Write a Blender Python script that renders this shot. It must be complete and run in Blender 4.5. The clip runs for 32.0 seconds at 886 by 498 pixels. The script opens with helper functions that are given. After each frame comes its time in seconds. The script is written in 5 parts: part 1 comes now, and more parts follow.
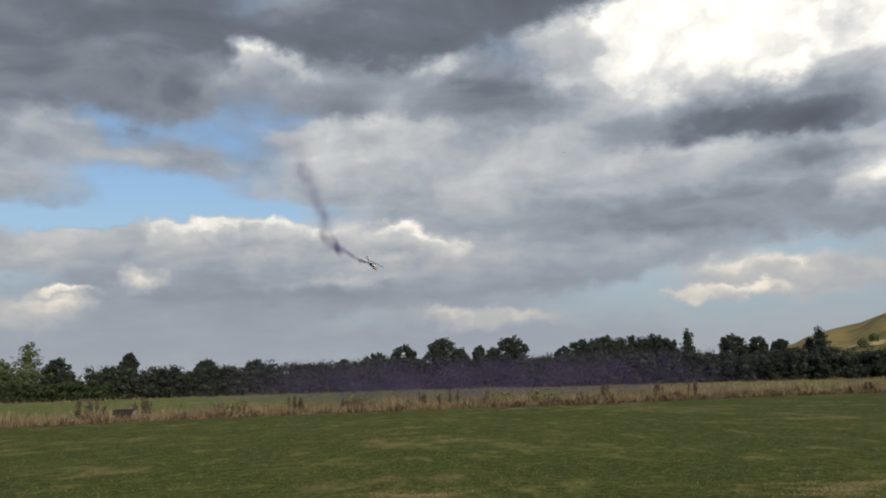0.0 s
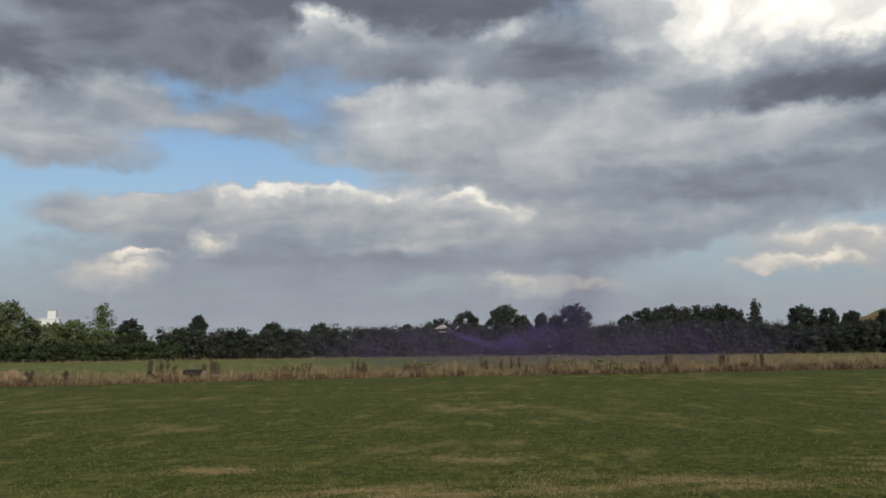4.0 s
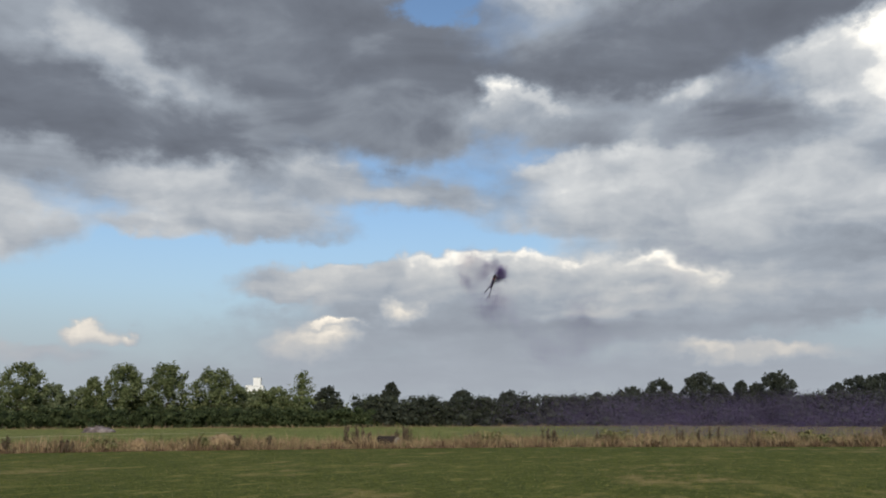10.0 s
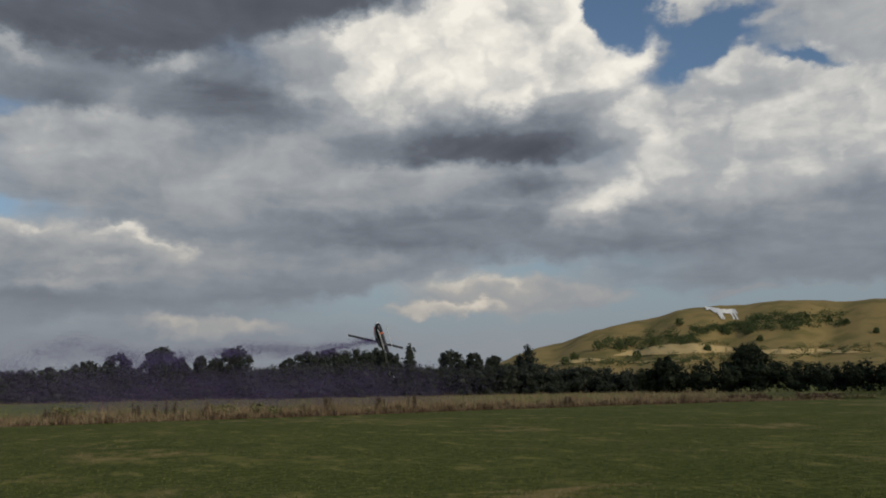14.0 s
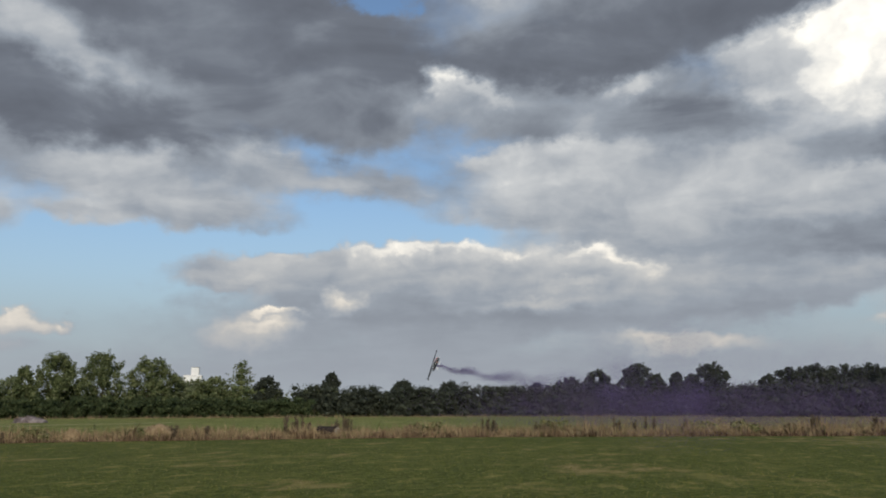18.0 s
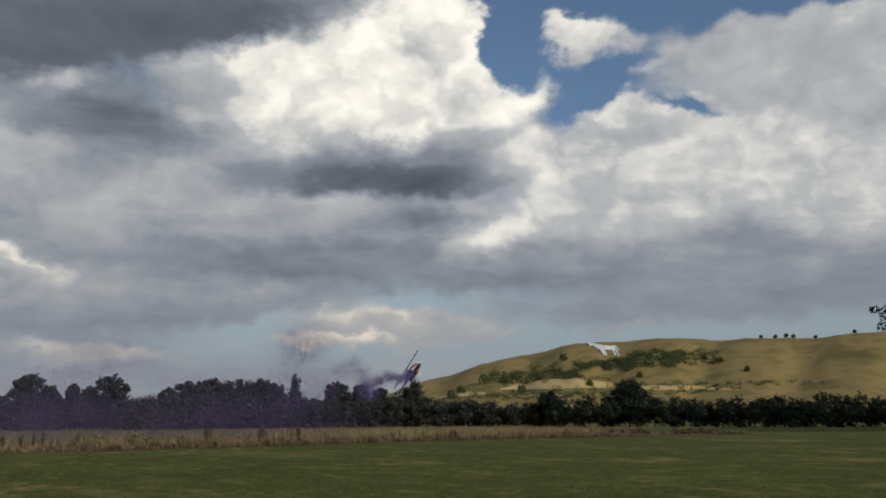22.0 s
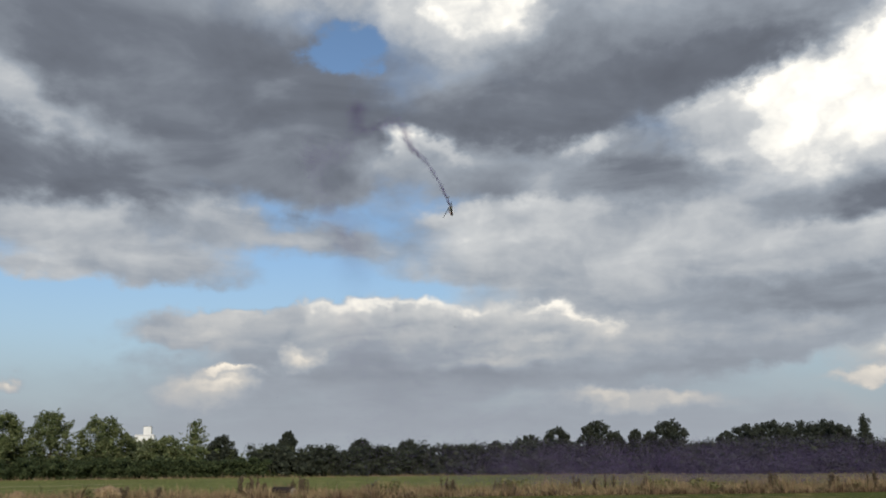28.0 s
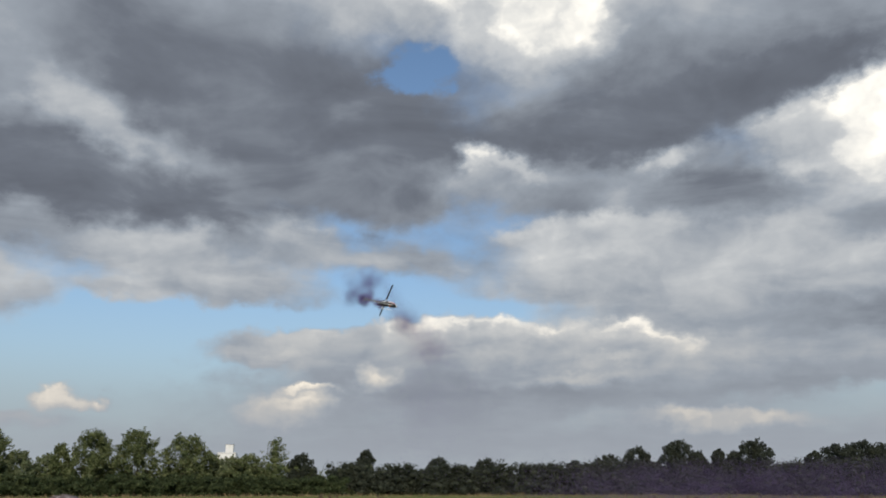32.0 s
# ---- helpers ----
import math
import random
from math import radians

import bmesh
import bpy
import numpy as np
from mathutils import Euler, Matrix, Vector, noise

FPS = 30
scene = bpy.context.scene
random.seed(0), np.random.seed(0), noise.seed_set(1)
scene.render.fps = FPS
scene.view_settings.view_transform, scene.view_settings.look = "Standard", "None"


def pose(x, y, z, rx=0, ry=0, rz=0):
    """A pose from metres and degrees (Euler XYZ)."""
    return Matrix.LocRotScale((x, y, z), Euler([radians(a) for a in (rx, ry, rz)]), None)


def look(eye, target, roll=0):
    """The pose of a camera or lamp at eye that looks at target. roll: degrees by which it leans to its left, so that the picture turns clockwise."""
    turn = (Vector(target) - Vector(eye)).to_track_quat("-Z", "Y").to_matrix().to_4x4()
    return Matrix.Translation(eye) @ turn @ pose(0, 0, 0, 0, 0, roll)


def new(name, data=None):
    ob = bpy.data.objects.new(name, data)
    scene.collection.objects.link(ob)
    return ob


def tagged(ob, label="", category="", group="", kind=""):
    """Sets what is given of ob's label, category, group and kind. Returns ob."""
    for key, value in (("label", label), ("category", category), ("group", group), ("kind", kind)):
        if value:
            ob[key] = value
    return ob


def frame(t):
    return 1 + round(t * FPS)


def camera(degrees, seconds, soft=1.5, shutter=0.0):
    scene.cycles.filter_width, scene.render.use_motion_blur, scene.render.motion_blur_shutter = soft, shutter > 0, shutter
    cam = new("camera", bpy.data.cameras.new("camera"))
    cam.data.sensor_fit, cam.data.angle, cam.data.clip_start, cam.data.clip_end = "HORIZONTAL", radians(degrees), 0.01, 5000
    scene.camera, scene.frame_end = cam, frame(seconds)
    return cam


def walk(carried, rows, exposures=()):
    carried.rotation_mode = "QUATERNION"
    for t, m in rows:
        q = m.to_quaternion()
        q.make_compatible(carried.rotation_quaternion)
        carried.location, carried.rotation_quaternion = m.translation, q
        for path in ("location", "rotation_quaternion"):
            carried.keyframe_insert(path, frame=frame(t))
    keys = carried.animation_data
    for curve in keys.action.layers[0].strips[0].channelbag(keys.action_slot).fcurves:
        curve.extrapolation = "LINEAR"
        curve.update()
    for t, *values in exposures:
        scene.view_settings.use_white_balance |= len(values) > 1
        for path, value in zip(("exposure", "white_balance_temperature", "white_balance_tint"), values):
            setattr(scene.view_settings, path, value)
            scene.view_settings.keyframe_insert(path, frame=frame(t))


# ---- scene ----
import functools

# camera: a phone held by hand at one spot, turning to follow the model helicopter
EYE = (0.0, 0.0, 1.6)
PATH = [
    (0.0, -0.06, 8.28, -1.72), (0.5, -6.86, 7.60, -1.31), (1.0, -11.83, 10.31, -1.30), (1.5, -12.42, 10.75, -1.44),
    (2.0, -12.08, 8.59, -1.69), (2.5, -10.70, 6.81, -1.78), (3.2, -5.50, 6.30, -1.40), (3.8, 2.00, 6.20, -0.90),
    (4.5, 9.76, 7.99, -0.41), (5.0, 20.15, 16.24, -0.04), (5.5, 27.25, 25.02, 0.59), (6.0, 24.07, 29.28, 0.25),
    (6.5, 9.55, 28.12, -1.05), (7.0, -3.92, 23.74, -0.73), (7.5, -7.70, 16.89, 0.30), (8.0, -4.95, 11.46, 0.29),
    (8.5, 0.88, 8.46, -0.55), (9.0, 9.41, 8.48, -0.46), (9.5, 16.08, 10.57, -0.10), (10.0, 15.83, 10.55, -0.18),
    (10.5, 14.27, 9.26, -0.50), (11.0, 14.88, 6.03, -0.87), (11.5, 17.75, 3.99, -0.86), (12.0, 20.31, 3.67, -0.60),
    (12.5, 20.46, 4.24, -0.56), (13.0, 14.64, 6.03, -0.52), (13.5, 0.35, 7.93, -0.68), (14.0, -17.12, 8.63, -1.08),
    (14.5, -28.10, 8.67, -1.47), (15.0, -33.50, 8.30, -1.30), (15.5, -33.50, 7.70, -0.60), (16.0, -23.00, 7.20, 0.20),
    (16.5, -11.48, 7.21, 0.66), (17.0, -1.99, 8.38, 0.26), (17.5, 5.55, 9.38, 0.00), (18.0, 12.14, 9.94, -0.16),
    (18.5, 18.44, 10.54, 0.02), (19.0, 23.72, 11.03, 0.19), (19.5, 26.64, 11.36, 0.01), (20.0, 23.62, 12.26, 0.29),
    (20.5, 10.81, 12.85, 0.48), (21.0, -5.64, 12.37, 0.22), (21.5, -18.38, 11.85, -0.40), (22.0, -24.15, 10.54, -0.51),
    (22.5, -24.16, 6.82, 0.15), (23.0, -18.90, 4.81, 0.45), (23.5, -7.11, 5.34, 0.26), (24.0, 2.72, 8.79, -0.15),
    (24.5, 5.83, 13.52, -0.34), (25.0, 4.66, 14.25, -0.56), (25.5, 2.19, 12.23, -1.10), (26.0, 4.40, 9.77, -1.54),
    (26.5, 9.80, 10.31, -1.28), (27.0, 15.00, 16.50, -0.90), (27.5, 15.00, 19.50, -0.70), (28.0, 9.50, 13.50, -0.50),
    (28.5, 7.00, 7.24, -0.47), (29.0, 8.01, 5.87, -0.51), (29.5, 8.98, 6.18, -0.45), (30.0, 9.67, 6.24, -0.33),
    (30.5, 10.06, 7.06, -0.13), (31.0, 11.50, 10.22, 0.10), (31.5, 14.60, 13.38, 0.18), (32.0, 14.35, 14.67, -0.10),
]
cam = camera(52.06, 32.0, soft=1.9)
walk(cam, [(t, Matrix.Translation(EYE) @ pose(0, 0, 0, 90, 0, yaw) @ pose(0, 0, 0, pitch) @ pose(0, 0, 0, 0, 0, roll)) for t, yaw, pitch, roll in PATH],
     exposures=[(0.0, 0.1), (1.0, -0.42), (2.0, -0.2), (4.5, 0.1), (5.0, 0.2), (6.0, -0.33), (7.0, -0.48), (8.0, -0.3), (9.0, 0.1), (10.0, 0.25), (11.0, 0.2), (12.0, 0.65), (13.0, 0.6), (14.0, -0.42), (14.5, -0.12), (16.5, -0.2), (17.0, -0.4), (18.0, 0.1),
                (19.0, 0.25), (20.0, 0.38), (20.5, 0.18), (21.0, -0.42), (22.0, -0.25), (23.0, 0.2), (24.0, -0.1), (25.0, -0.45), (26.0, -0.42), (28.5, 0.2), (29.0, 0.12), (30.0, 0.08), (31.0, 0.15), (32.0, 0.1)])

# ---- sky and sun ----
SUN_ELEVATION, SUN_AZIMUTH = 25.0, 158.0  # degrees; azimuth clockwise from +y
world = bpy.data.worlds.new("world")
scene.world = world
world.use_nodes = True
wt = world.node_tree
wt.nodes.clear()


def wmath(op, a, b=None, clamp=False):
    n = wt.nodes.new("ShaderNodeMath")
    n.operation, n.use_clamp = op, clamp
    for i, v in enumerate((a, b)):
        if v is None:
            continue
        if isinstance(v, (int, float)):
            n.inputs[i].default_value = v
        else:
            wt.links.new(v, n.inputs[i])
    return n.outputs[0]


coord = wt.nodes.new("ShaderNodeTexCoord")
axes = wt.nodes.new("ShaderNodeSeparateXYZ")
wt.links.new(coord.outputs["Generated"], axes.inputs[0])
bearing = wmath("MULTIPLY", wmath("ARCTAN2", axes.outputs[0], axes.outputs[1]), 57.2958)
height = wmath("MULTIPLY", wmath("ARCSINE", axes.outputs[2]), 57.2958)
flat = wt.nodes.new("ShaderNodeCombineXYZ")
wt.links.new(bearing, flat.inputs[0])
wt.links.new(height, flat.inputs[1])


def wnoise(scale, detail, rough=0.55, stretch=(1, 1, 1), shift=0.0, lac=2.1):
    m = wt.nodes.new("ShaderNodeMapping")
    m.inputs["Location"].default_value = (shift, shift * 0.7, shift * 0.3)
    m.inputs["Scale"].default_value = stretch
    wt.links.new(flat.outputs[0], m.inputs["Vector"])
    n = wt.nodes.new("ShaderNodeTexNoise")
    n.inputs["Scale"].default_value, n.inputs["Detail"].default_value = scale, detail
    n.inputs["Roughness"].default_value, n.inputs["Lacunarity"].default_value = rough, lac
    wt.links.new(m.outputs[0], n.inputs["Vector"])
    return n


# the air is stirred: cloud outlines billow at several sizes
stir = wnoise(0.16, 5.0, 0.54, (0.8, 1.25, 1), 11.0)
push = wt.nodes.new("ShaderNodeVectorMath")
push.operation = "MULTIPLY_ADD"
push.inputs[1].default_value, push.inputs[2].default_value = (7.0, 4.0, 0), (-3.5, -2.0, 0)
wt.links.new(stir.outputs["Color"], push.inputs[0])
moved = wt.nodes.new("ShaderNodeVectorMath")
moved.operation = "ADD"
wt.links.new(flat.outputs[0], moved.inputs[0])
wt.links.new(push.outputs[0], moved.inputs[1])
# a finer stir shapes the small clouds and frays the rims of the large ones
curl = wnoise(0.5, 5.0, 0.52, (0.8, 1.1, 1), 41.0)
nudge = wt.nodes.new("ShaderNodeVectorMath")
nudge.operation = "MULTIPLY_ADD"
nudge.inputs[1].default_value, nudge.inputs[2].default_value = (4.4, 2.6, 0), (-2.2, -1.3, 0)
wt.links.new(curl.outputs["Color"], nudge.inputs[0])
near_stir = wt.nodes.new("ShaderNodeVectorMath")
near_stir.operation = "ADD"
wt.links.new(flat.outputs[0], near_stir.inputs[0])
wt.links.new(nudge.outputs[0], near_stir.inputs[1])
far_stir = moved
moved = wt.nodes.new("ShaderNodeVectorMath")
moved.operation = "ADD"
wt.links.new(far_stir.outputs[0], moved.inputs[0])
wt.links.new(nudge.outputs[0], moved.inputs[1])

puffs = wnoise(0.30, 6.0, 0.55, (0.75, 1.1, 1), 3.0)
broad = wnoise(0.075, 4.0, 0.5, (0.55, 1.3, 1), 27.0)
sky_state = {}
cover = wt.nodes.new("ShaderNodeMapRange")
cover.interpolation_type = "SMOOTHSTEP"
cover.inputs[1].default_value, cover.inputs[2].default_value = 0.50, 0.66
wt.links.new(broad.outputs[0], cover.inputs[0])
# above and behind, broken cloud goes on; low in front only the drawn clouds stand
high = wt.nodes.new("ShaderNodeMapRange")
high.interpolation_type = "SMOOTHSTEP"
high.inputs[1].default_value, high.inputs[2].default_value = 24.0, 36.0
wt.links.new(height, high.inputs[0])
side = wt.nodes.new("ShaderNodeMapRange")
side.interpolation_type = "SMOOTHSTEP"
side.inputs[1].default_value, side.inputs[2].default_value = 52.0, 66.0
wt.links.new(wmath("ABSOLUTE", bearing), side.inputs[0])
cover0 = wmath("MULTIPLY", cover.outputs[0], wmath("MAXIMUM", high.outputs[0], side.outputs[0]))
tone0 = wt.nodes.new("ShaderNodeMapRange")
tone0.inputs[1].default_value, tone0.inputs[2].default_value = 0.3, 0.7
tone0.inputs[3].default_value, tone0.inputs[4].default_value = 0.85, 0.35
wt.links.new(broad.outputs[0], tone0.inputs[0])
start = wt.nodes.new("ShaderNodeCombineXYZ")  # brightness, cover
wt.links.new(tone0.outputs[0], start.inputs[0])
wt.links.new(cover0, start.inputs[1])
sky_state["now"] = start.outputs[0]
sky_state["wide"], sky_state["close"] = moved.outputs[0], near_stir.outputs[0]


def settle():
    """Makes the clouds drawn so far come first: the stirred air takes on a trace of them too small to see."""
    for key in ("wide", "close"):
        step = wt.nodes.new("ShaderNodeVectorMath")
        step.operation = "MULTIPLY_ADD"
        step.inputs[1].default_value = (1e-6, 1e-6, 0)
        wt.links.new(sky_state["now"], step.inputs[0])
        wt.links.new(sky_state[key], step.inputs[2])
        sky_state[key] = step.outputs[0]


def shape(az, el, w, h, turn, soft):
    """Where the sky lies on one oval: the way up it, and how far inside."""
    c, n = math.cos(radians(turn)), math.sin(radians(turn))
    src = sky_state["wide" if h > 1.6 else "close"]

    def across(ax, ay):
        d = wt.nodes.new("ShaderNodeVectorMath")
        d.operation = "DOT_PRODUCT"
        wt.links.new(src, d.inputs[0])
        d.inputs[1].default_value = (ax, ay, 0)
        return wmath("SUBTRACT", d.outputs["Value"], -az * ax + el * ay)

    u = across(c / w, n / w)
    u2 = wmath("MULTIPLY", u, u)
    v = across(-n / h, c / h)
    r = wmath("SQRT", wmath("ADD", wmath("MULTIPLY", v, v), u2))
    mask = wt.nodes.new("ShaderNodeMapRange")
    mask.interpolation_type = "SMOOTHSTEP"
    mask.inputs[1].default_value, mask.inputs[2].default_value = 1.0 + soft, 1.0 - soft
    wt.links.new(r, mask.inputs[0])
    return v, mask.outputs[0]


def cloud(az, el, w, h, turn, top, bottom, soft, crest=1.0):
    """One cloud body: bearing to the left and height in degrees, half sizes, turn, brightness of its crest and its base, softness; a high crest keeps the light to its upper rim."""
    up, mask = shape(az, el, w, h, turn, soft)
    rise = wt.nodes.new("ShaderNodeMapRange")
    rise.inputs[1].default_value, rise.inputs[2].default_value = -0.8, 0.8
    wt.links.new(up, rise.inputs[0])
    tone = wt.nodes.new("ShaderNodeMapRange")
    tone.inputs[3].default_value, tone.inputs[4].default_value = bottom, top
    wt.links.new(rise.outputs[0] if crest == 1.0 else wmath("POWER", rise.outputs[0], crest), tone.inputs[0])
    goal = wt.nodes.new("ShaderNodeCombineXYZ")
    wt.links.new(tone.outputs[0], goal.inputs[0])
    goal.inputs[1].default_value = 1.0
    mix = wt.nodes.new("ShaderNodeMix")
    mix.data_type = "VECTOR"
    wt.links.new(mask, mix.inputs[0])
    wt.links.new(sky_state["now"], mix.inputs[4])
    wt.links.new(goal.outputs[0], mix.inputs[5])
    sky_state["now"] = mix.outputs[1]


def gap(az, el, w, h, turn, soft):
    """A hole in the cloud through which the blue shows."""
    mask = shape(az, el, w, h, turn, soft)[1]
    keep = wt.nodes.new("ShaderNodeCombineXYZ")
    keep.inputs[0].default_value = 1.0
    wt.links.new(wmath("SUBTRACT", 1.0, mask), keep.inputs[1])
    cut = wt.nodes.new("ShaderNodeVectorMath")
    cut.operation = "MULTIPLY"
    wt.links.new(sky_state["now"], cut.inputs[0])
    wt.links.new(keep.outputs[0], cut.inputs[1])
    sky_state["now"] = cut.outputs[0]


# high overhead: a pale grey sheet, darker to the right
cloud(37.0, 38.5, 30.0, 9.0, 0, 0.66, 0.55, 0.55)
cloud(18.7, 42.0, 30.0, 6.0, 0, 0.76, 0.66, 0.50)
cloud(22.6, 32.0, 10.0, 5.5, 0, 0.74, 0.56, 0.60)
cloud(3.2, 41.5, 12.5, 2.9, -5, 0.50, 0.46, 0.50)
cloud(-5.4, 14.0, 14.4, 3.6, 0, 0.58, 0.50, 0.60)
cloud(-8.1, 9.3, 14.6, 2.1, 0, 0.56, 0.50, 0.70)
cloud(49.1, 18.4, 10.2, 6.4, 0, 0.52, 0.46, 0.60)
cloud(-25.1, 10.5, 25.3, 3.0, 0, 0.62, 0.52, 0.70)
cloud(43.0, 29.0, 20.0, 3.4, -8, 0.34, 0.22, 0.65)
cloud(41.0, 24.0, 17.0, 4.4, -6, 0.46, 0.36, 0.55)
cloud(-6.5, 36.5, 3.6, 1.9, 0, 0.84, 0.72, 0.60)
cloud(4.5, 35.0, 11.0, 5.0, 0, 0.74, 0.58, 0.60)
cloud(-2.4, 31.2, 4.6, 4.6, 0, 0.60, 0.48, 0.70)
cloud(-2.4, 31.3, 5.0, 1.6, 20, 0.46, 0.42, 0.80)
cloud(-18.0, 33.4, 11.5, 3.4, -8, 0.92, 0.72, 0.40)
cloud(-10.0, 30.2, 13.0, 2.2, 3, 0.60, 0.48, 0.65)
settle()
# the wide dark bases
cloud(24.5, 22.4, 11.0, 4.8, -8, 0.36, 0.24, 0.60)
cloud(-4.6, 25.8, 17.4, 4.6, 4, 0.60, 0.20, 0.55)
cloud(-4.0, 23.0, 12.6, 2.5, 8, 0.31, 0.17, 0.60)
cloud(5.0, 21.2, 8.0, 1.9, 0, 0.26, 0.18, 0.65)
cloud(20.0, 22.0, 6.8, 4.4, -6, 0.22, 0.14, 0.60)
# the sunlit break above them
cloud(10.0, 31.4, 7.4, 4.9, -12, 1.02, 0.86, 0.50)
cloud(7.6, 29.6, 4.4, 2.2, -20, 0.98, 0.88, 0.60)
cloud(6.9, 36.6, 4.0, 1.5, 0, 1.00, 0.90, 0.50)
cloud(1.5, 35.4, 2.2, 2.4, 30, 0.40, 0.36, 0.80)
settle()
# the left side, long grey rolls
cloud(43.3, 21.6, 14.0, 3.6, -6, 0.56, 0.46, 0.55)
cloud(37.6, 17.3, 13.0, 2.9, -12, 0.28, 0.11, 0.50)
cloud(31.0, 17.0, 6.0, 1.9, -8, 0.26, 0.16, 0.60)
cloud(36.0, 21.4, 4.8, 1.5, -22, 0.74, 0.60, 0.60)
cloud(30.6, 20.6, 3.4, 1.1, -24, 0.66, 0.54, 0.70)
cloud(26.6, 22.6, 11.0, 3.2, -12, 0.34, 0.22, 0.55)
cloud(19.4, 18.3, 7.1, 2.5, -10, 0.36, 0.28, 0.60)
cloud(47.9, 14.6, 7.8, 1.3, 5, 0.54, 0.44, 0.60)
cloud(44.5, 11.6, 6.8, 2.4, -5, 0.68, 0.54, 0.55)
cloud(48.3, 12.9, 3.7, 1.6, 0, 0.66, 0.56, 0.60)
cloud(45.6, 9.3, 2.4, 0.8, 0, 0.80, 0.68, 0.90)
cloud(31.9, 13.8, 8.0, 1.9, -6, 0.68, 0.57, 0.55)
cloud(29.0, 12.0, 6.5, 1.0, -3, 0.64, 0.58, 0.80)
cloud(24.0, 15.0, 3.2, 1.3, -10, 0.60, 0.50, 0.60)
cloud(34.7, 11.4, 2.4, 0.5, 0, 0.66, 0.60, 1.00)
cloud(17.3, 13.9, 5.8, 0.9, -4, 0.62, 0.55, 1.00)
settle()
# below the dark bases, a bright torn fringe and thin layers
cloud(-0.7, 18.1, 9.0, 2.1, 0, 0.52, 0.42, 0.65)
cloud(-2.7, 18.6, 4.2, 1.3, -6, 0.42, 0.36, 0.90)
cloud(10.6, 19.0, 4.0, 1.5, 0, 0.66, 0.58, 0.80)
cloud(12.2, 20.6, 1.2, 0.9, -15, 1.02, 0.78, 0.75)
cloud(10.0, 19.8, 1.6, 0.5, -20, 0.90, 0.66, 0.95)
cloud(-0.3, 19.5, 1.6, 0.7, 10, 0.86, 0.62, 1.00)
cloud(5.5, 17.6, 3.4, 1.0, 0, 0.46, 0.40, 0.80)
cloud(0.6, 13.5, 10.4, 2.6, 0, 0.71, 0.63, 0.50)
cloud(6.0, 15.5, 4.9, 0.9, 2, 0.80, 0.66, 0.64, 1.6)
cloud(2.0, 12.2, 9.5, 0.8, 0, 0.68, 0.62, 0.80)
cloud(-7.5, 13.0, 6.5, 1.6, -4, 0.65, 0.58, 0.70)
settle()
# the long bank over the wood: a sunlit knobbly rim on a grey body
cloud(12.5, 8.0, 16.6, 1.9, 0, 0.84, 0.57, 0.26, 2.6)
cloud(17.4, 9.0, 2.3, 1.1, 0, 0.86, 0.58, 0.48, 2.0)
cloud(13.6, 8.9, 1.8, 0.9, 0, 0.84, 0.58, 0.48, 2.0)
cloud(11.4, 9.2, 2.2, 0.9, 0, 0.86, 0.58, 0.48, 2.0)
cloud(7.5, 8.9, 2.5, 1.1, 0, 0.84, 0.56, 0.56, 2.0)
cloud(2.6, 9.1, 1.7, 0.8, 0, 0.94, 0.66, 0.45, 1.4)
cloud(-0.1, 8.5, 2.0, 0.6, -18, 0.88, 0.66, 0.48, 1.4)
cloud(24.6, 8.1, 3.7, 0.5, 8, 0.70, 0.60, 0.70)
cloud(9.5, 6.6, 11.0, 0.9, 0, 0.56, 0.50, 0.80)
cloud(3.9, 7.4, 1.4, 0.6, 0, 0.80, 0.62, 0.70)
cloud(11.0, 5.0, 19.0, 1.7, 0, 0.50, 0.44, 0.80)
cloud(8.0, 5.6, 8.0, 0.6, 0, 0.40, 0.38, 0.95)
cloud(4.3, 6.5, 4.3, 0.4, 0, 0.74, 0.60, 0.90)
cloud(18.6, 6.7, 1.1, 0.6, 0, 0.86, 0.70, 0.80)
cloud(-7.4, 6.9, 9.1, 1.3, 4, 0.58, 0.46, 0.70)
cloud(24.2, 4.6, 2.8, 1.0, 5, 0.86, 0.70, 0.60)
cloud(22.5, 5.8, 1.7, 0.3, 0, 0.95, 0.70, 0.48)
cloud(-2.4, 3.8, 4.6, 0.5, -2, 0.84, 0.70, 0.80)
cloud(6.9, 2.4, 28.3, 1.3, 0, 0.48, 0.46, 0.90)
cloud(37.0, 4.9, 1.6, 0.6, 0, 0.90, 0.76, 0.60)
cloud(34.9, 4.8, 0.7, 0.4, 0, 0.90, 0.76, 0.60)
cloud(44.4, 4.2, 1.8, 0.3, 0, 0.88, 0.70, 0.70)
cloud(48.0, 3.9, 0.6, 0.35, 0, 0.80, 0.70, 0.64)
cloud(39.6, 3.7, 2.6, 0.5, 0, 0.66, 0.60, 0.96)
settle()
# the great cumulus before the hill, its flat base and the sheet under it
cloud(-20.0, 21.2, 10.6, 4.6, -4, 1.04, 0.88, 0.28)
cloud(-13.5, 19.6, 5.4, 2.8, 0, 1.00, 0.86, 0.45)
cloud(-24.4, 24.0, 3.4, 3.4, 0, 1.02, 0.90, 0.30)
cloud(-27.1, 20.6, 3.7, 2.5, 0, 1.00, 0.86, 0.28)
cloud(-9.0, 20.6, 3.4, 1.5, 0, 0.80, 0.70, 0.55)
cloud(-7.6, 23.9, 8.4, 1.3, 8, 0.20, 0.14, 0.60)
cloud(-13.0, 12.4, 15.5, 2.6, -2, 0.70, 0.58, 0.50)
cloud(-21.0, 15.7, 9.6, 1.7, 2, 0.52, 0.16, 0.55)
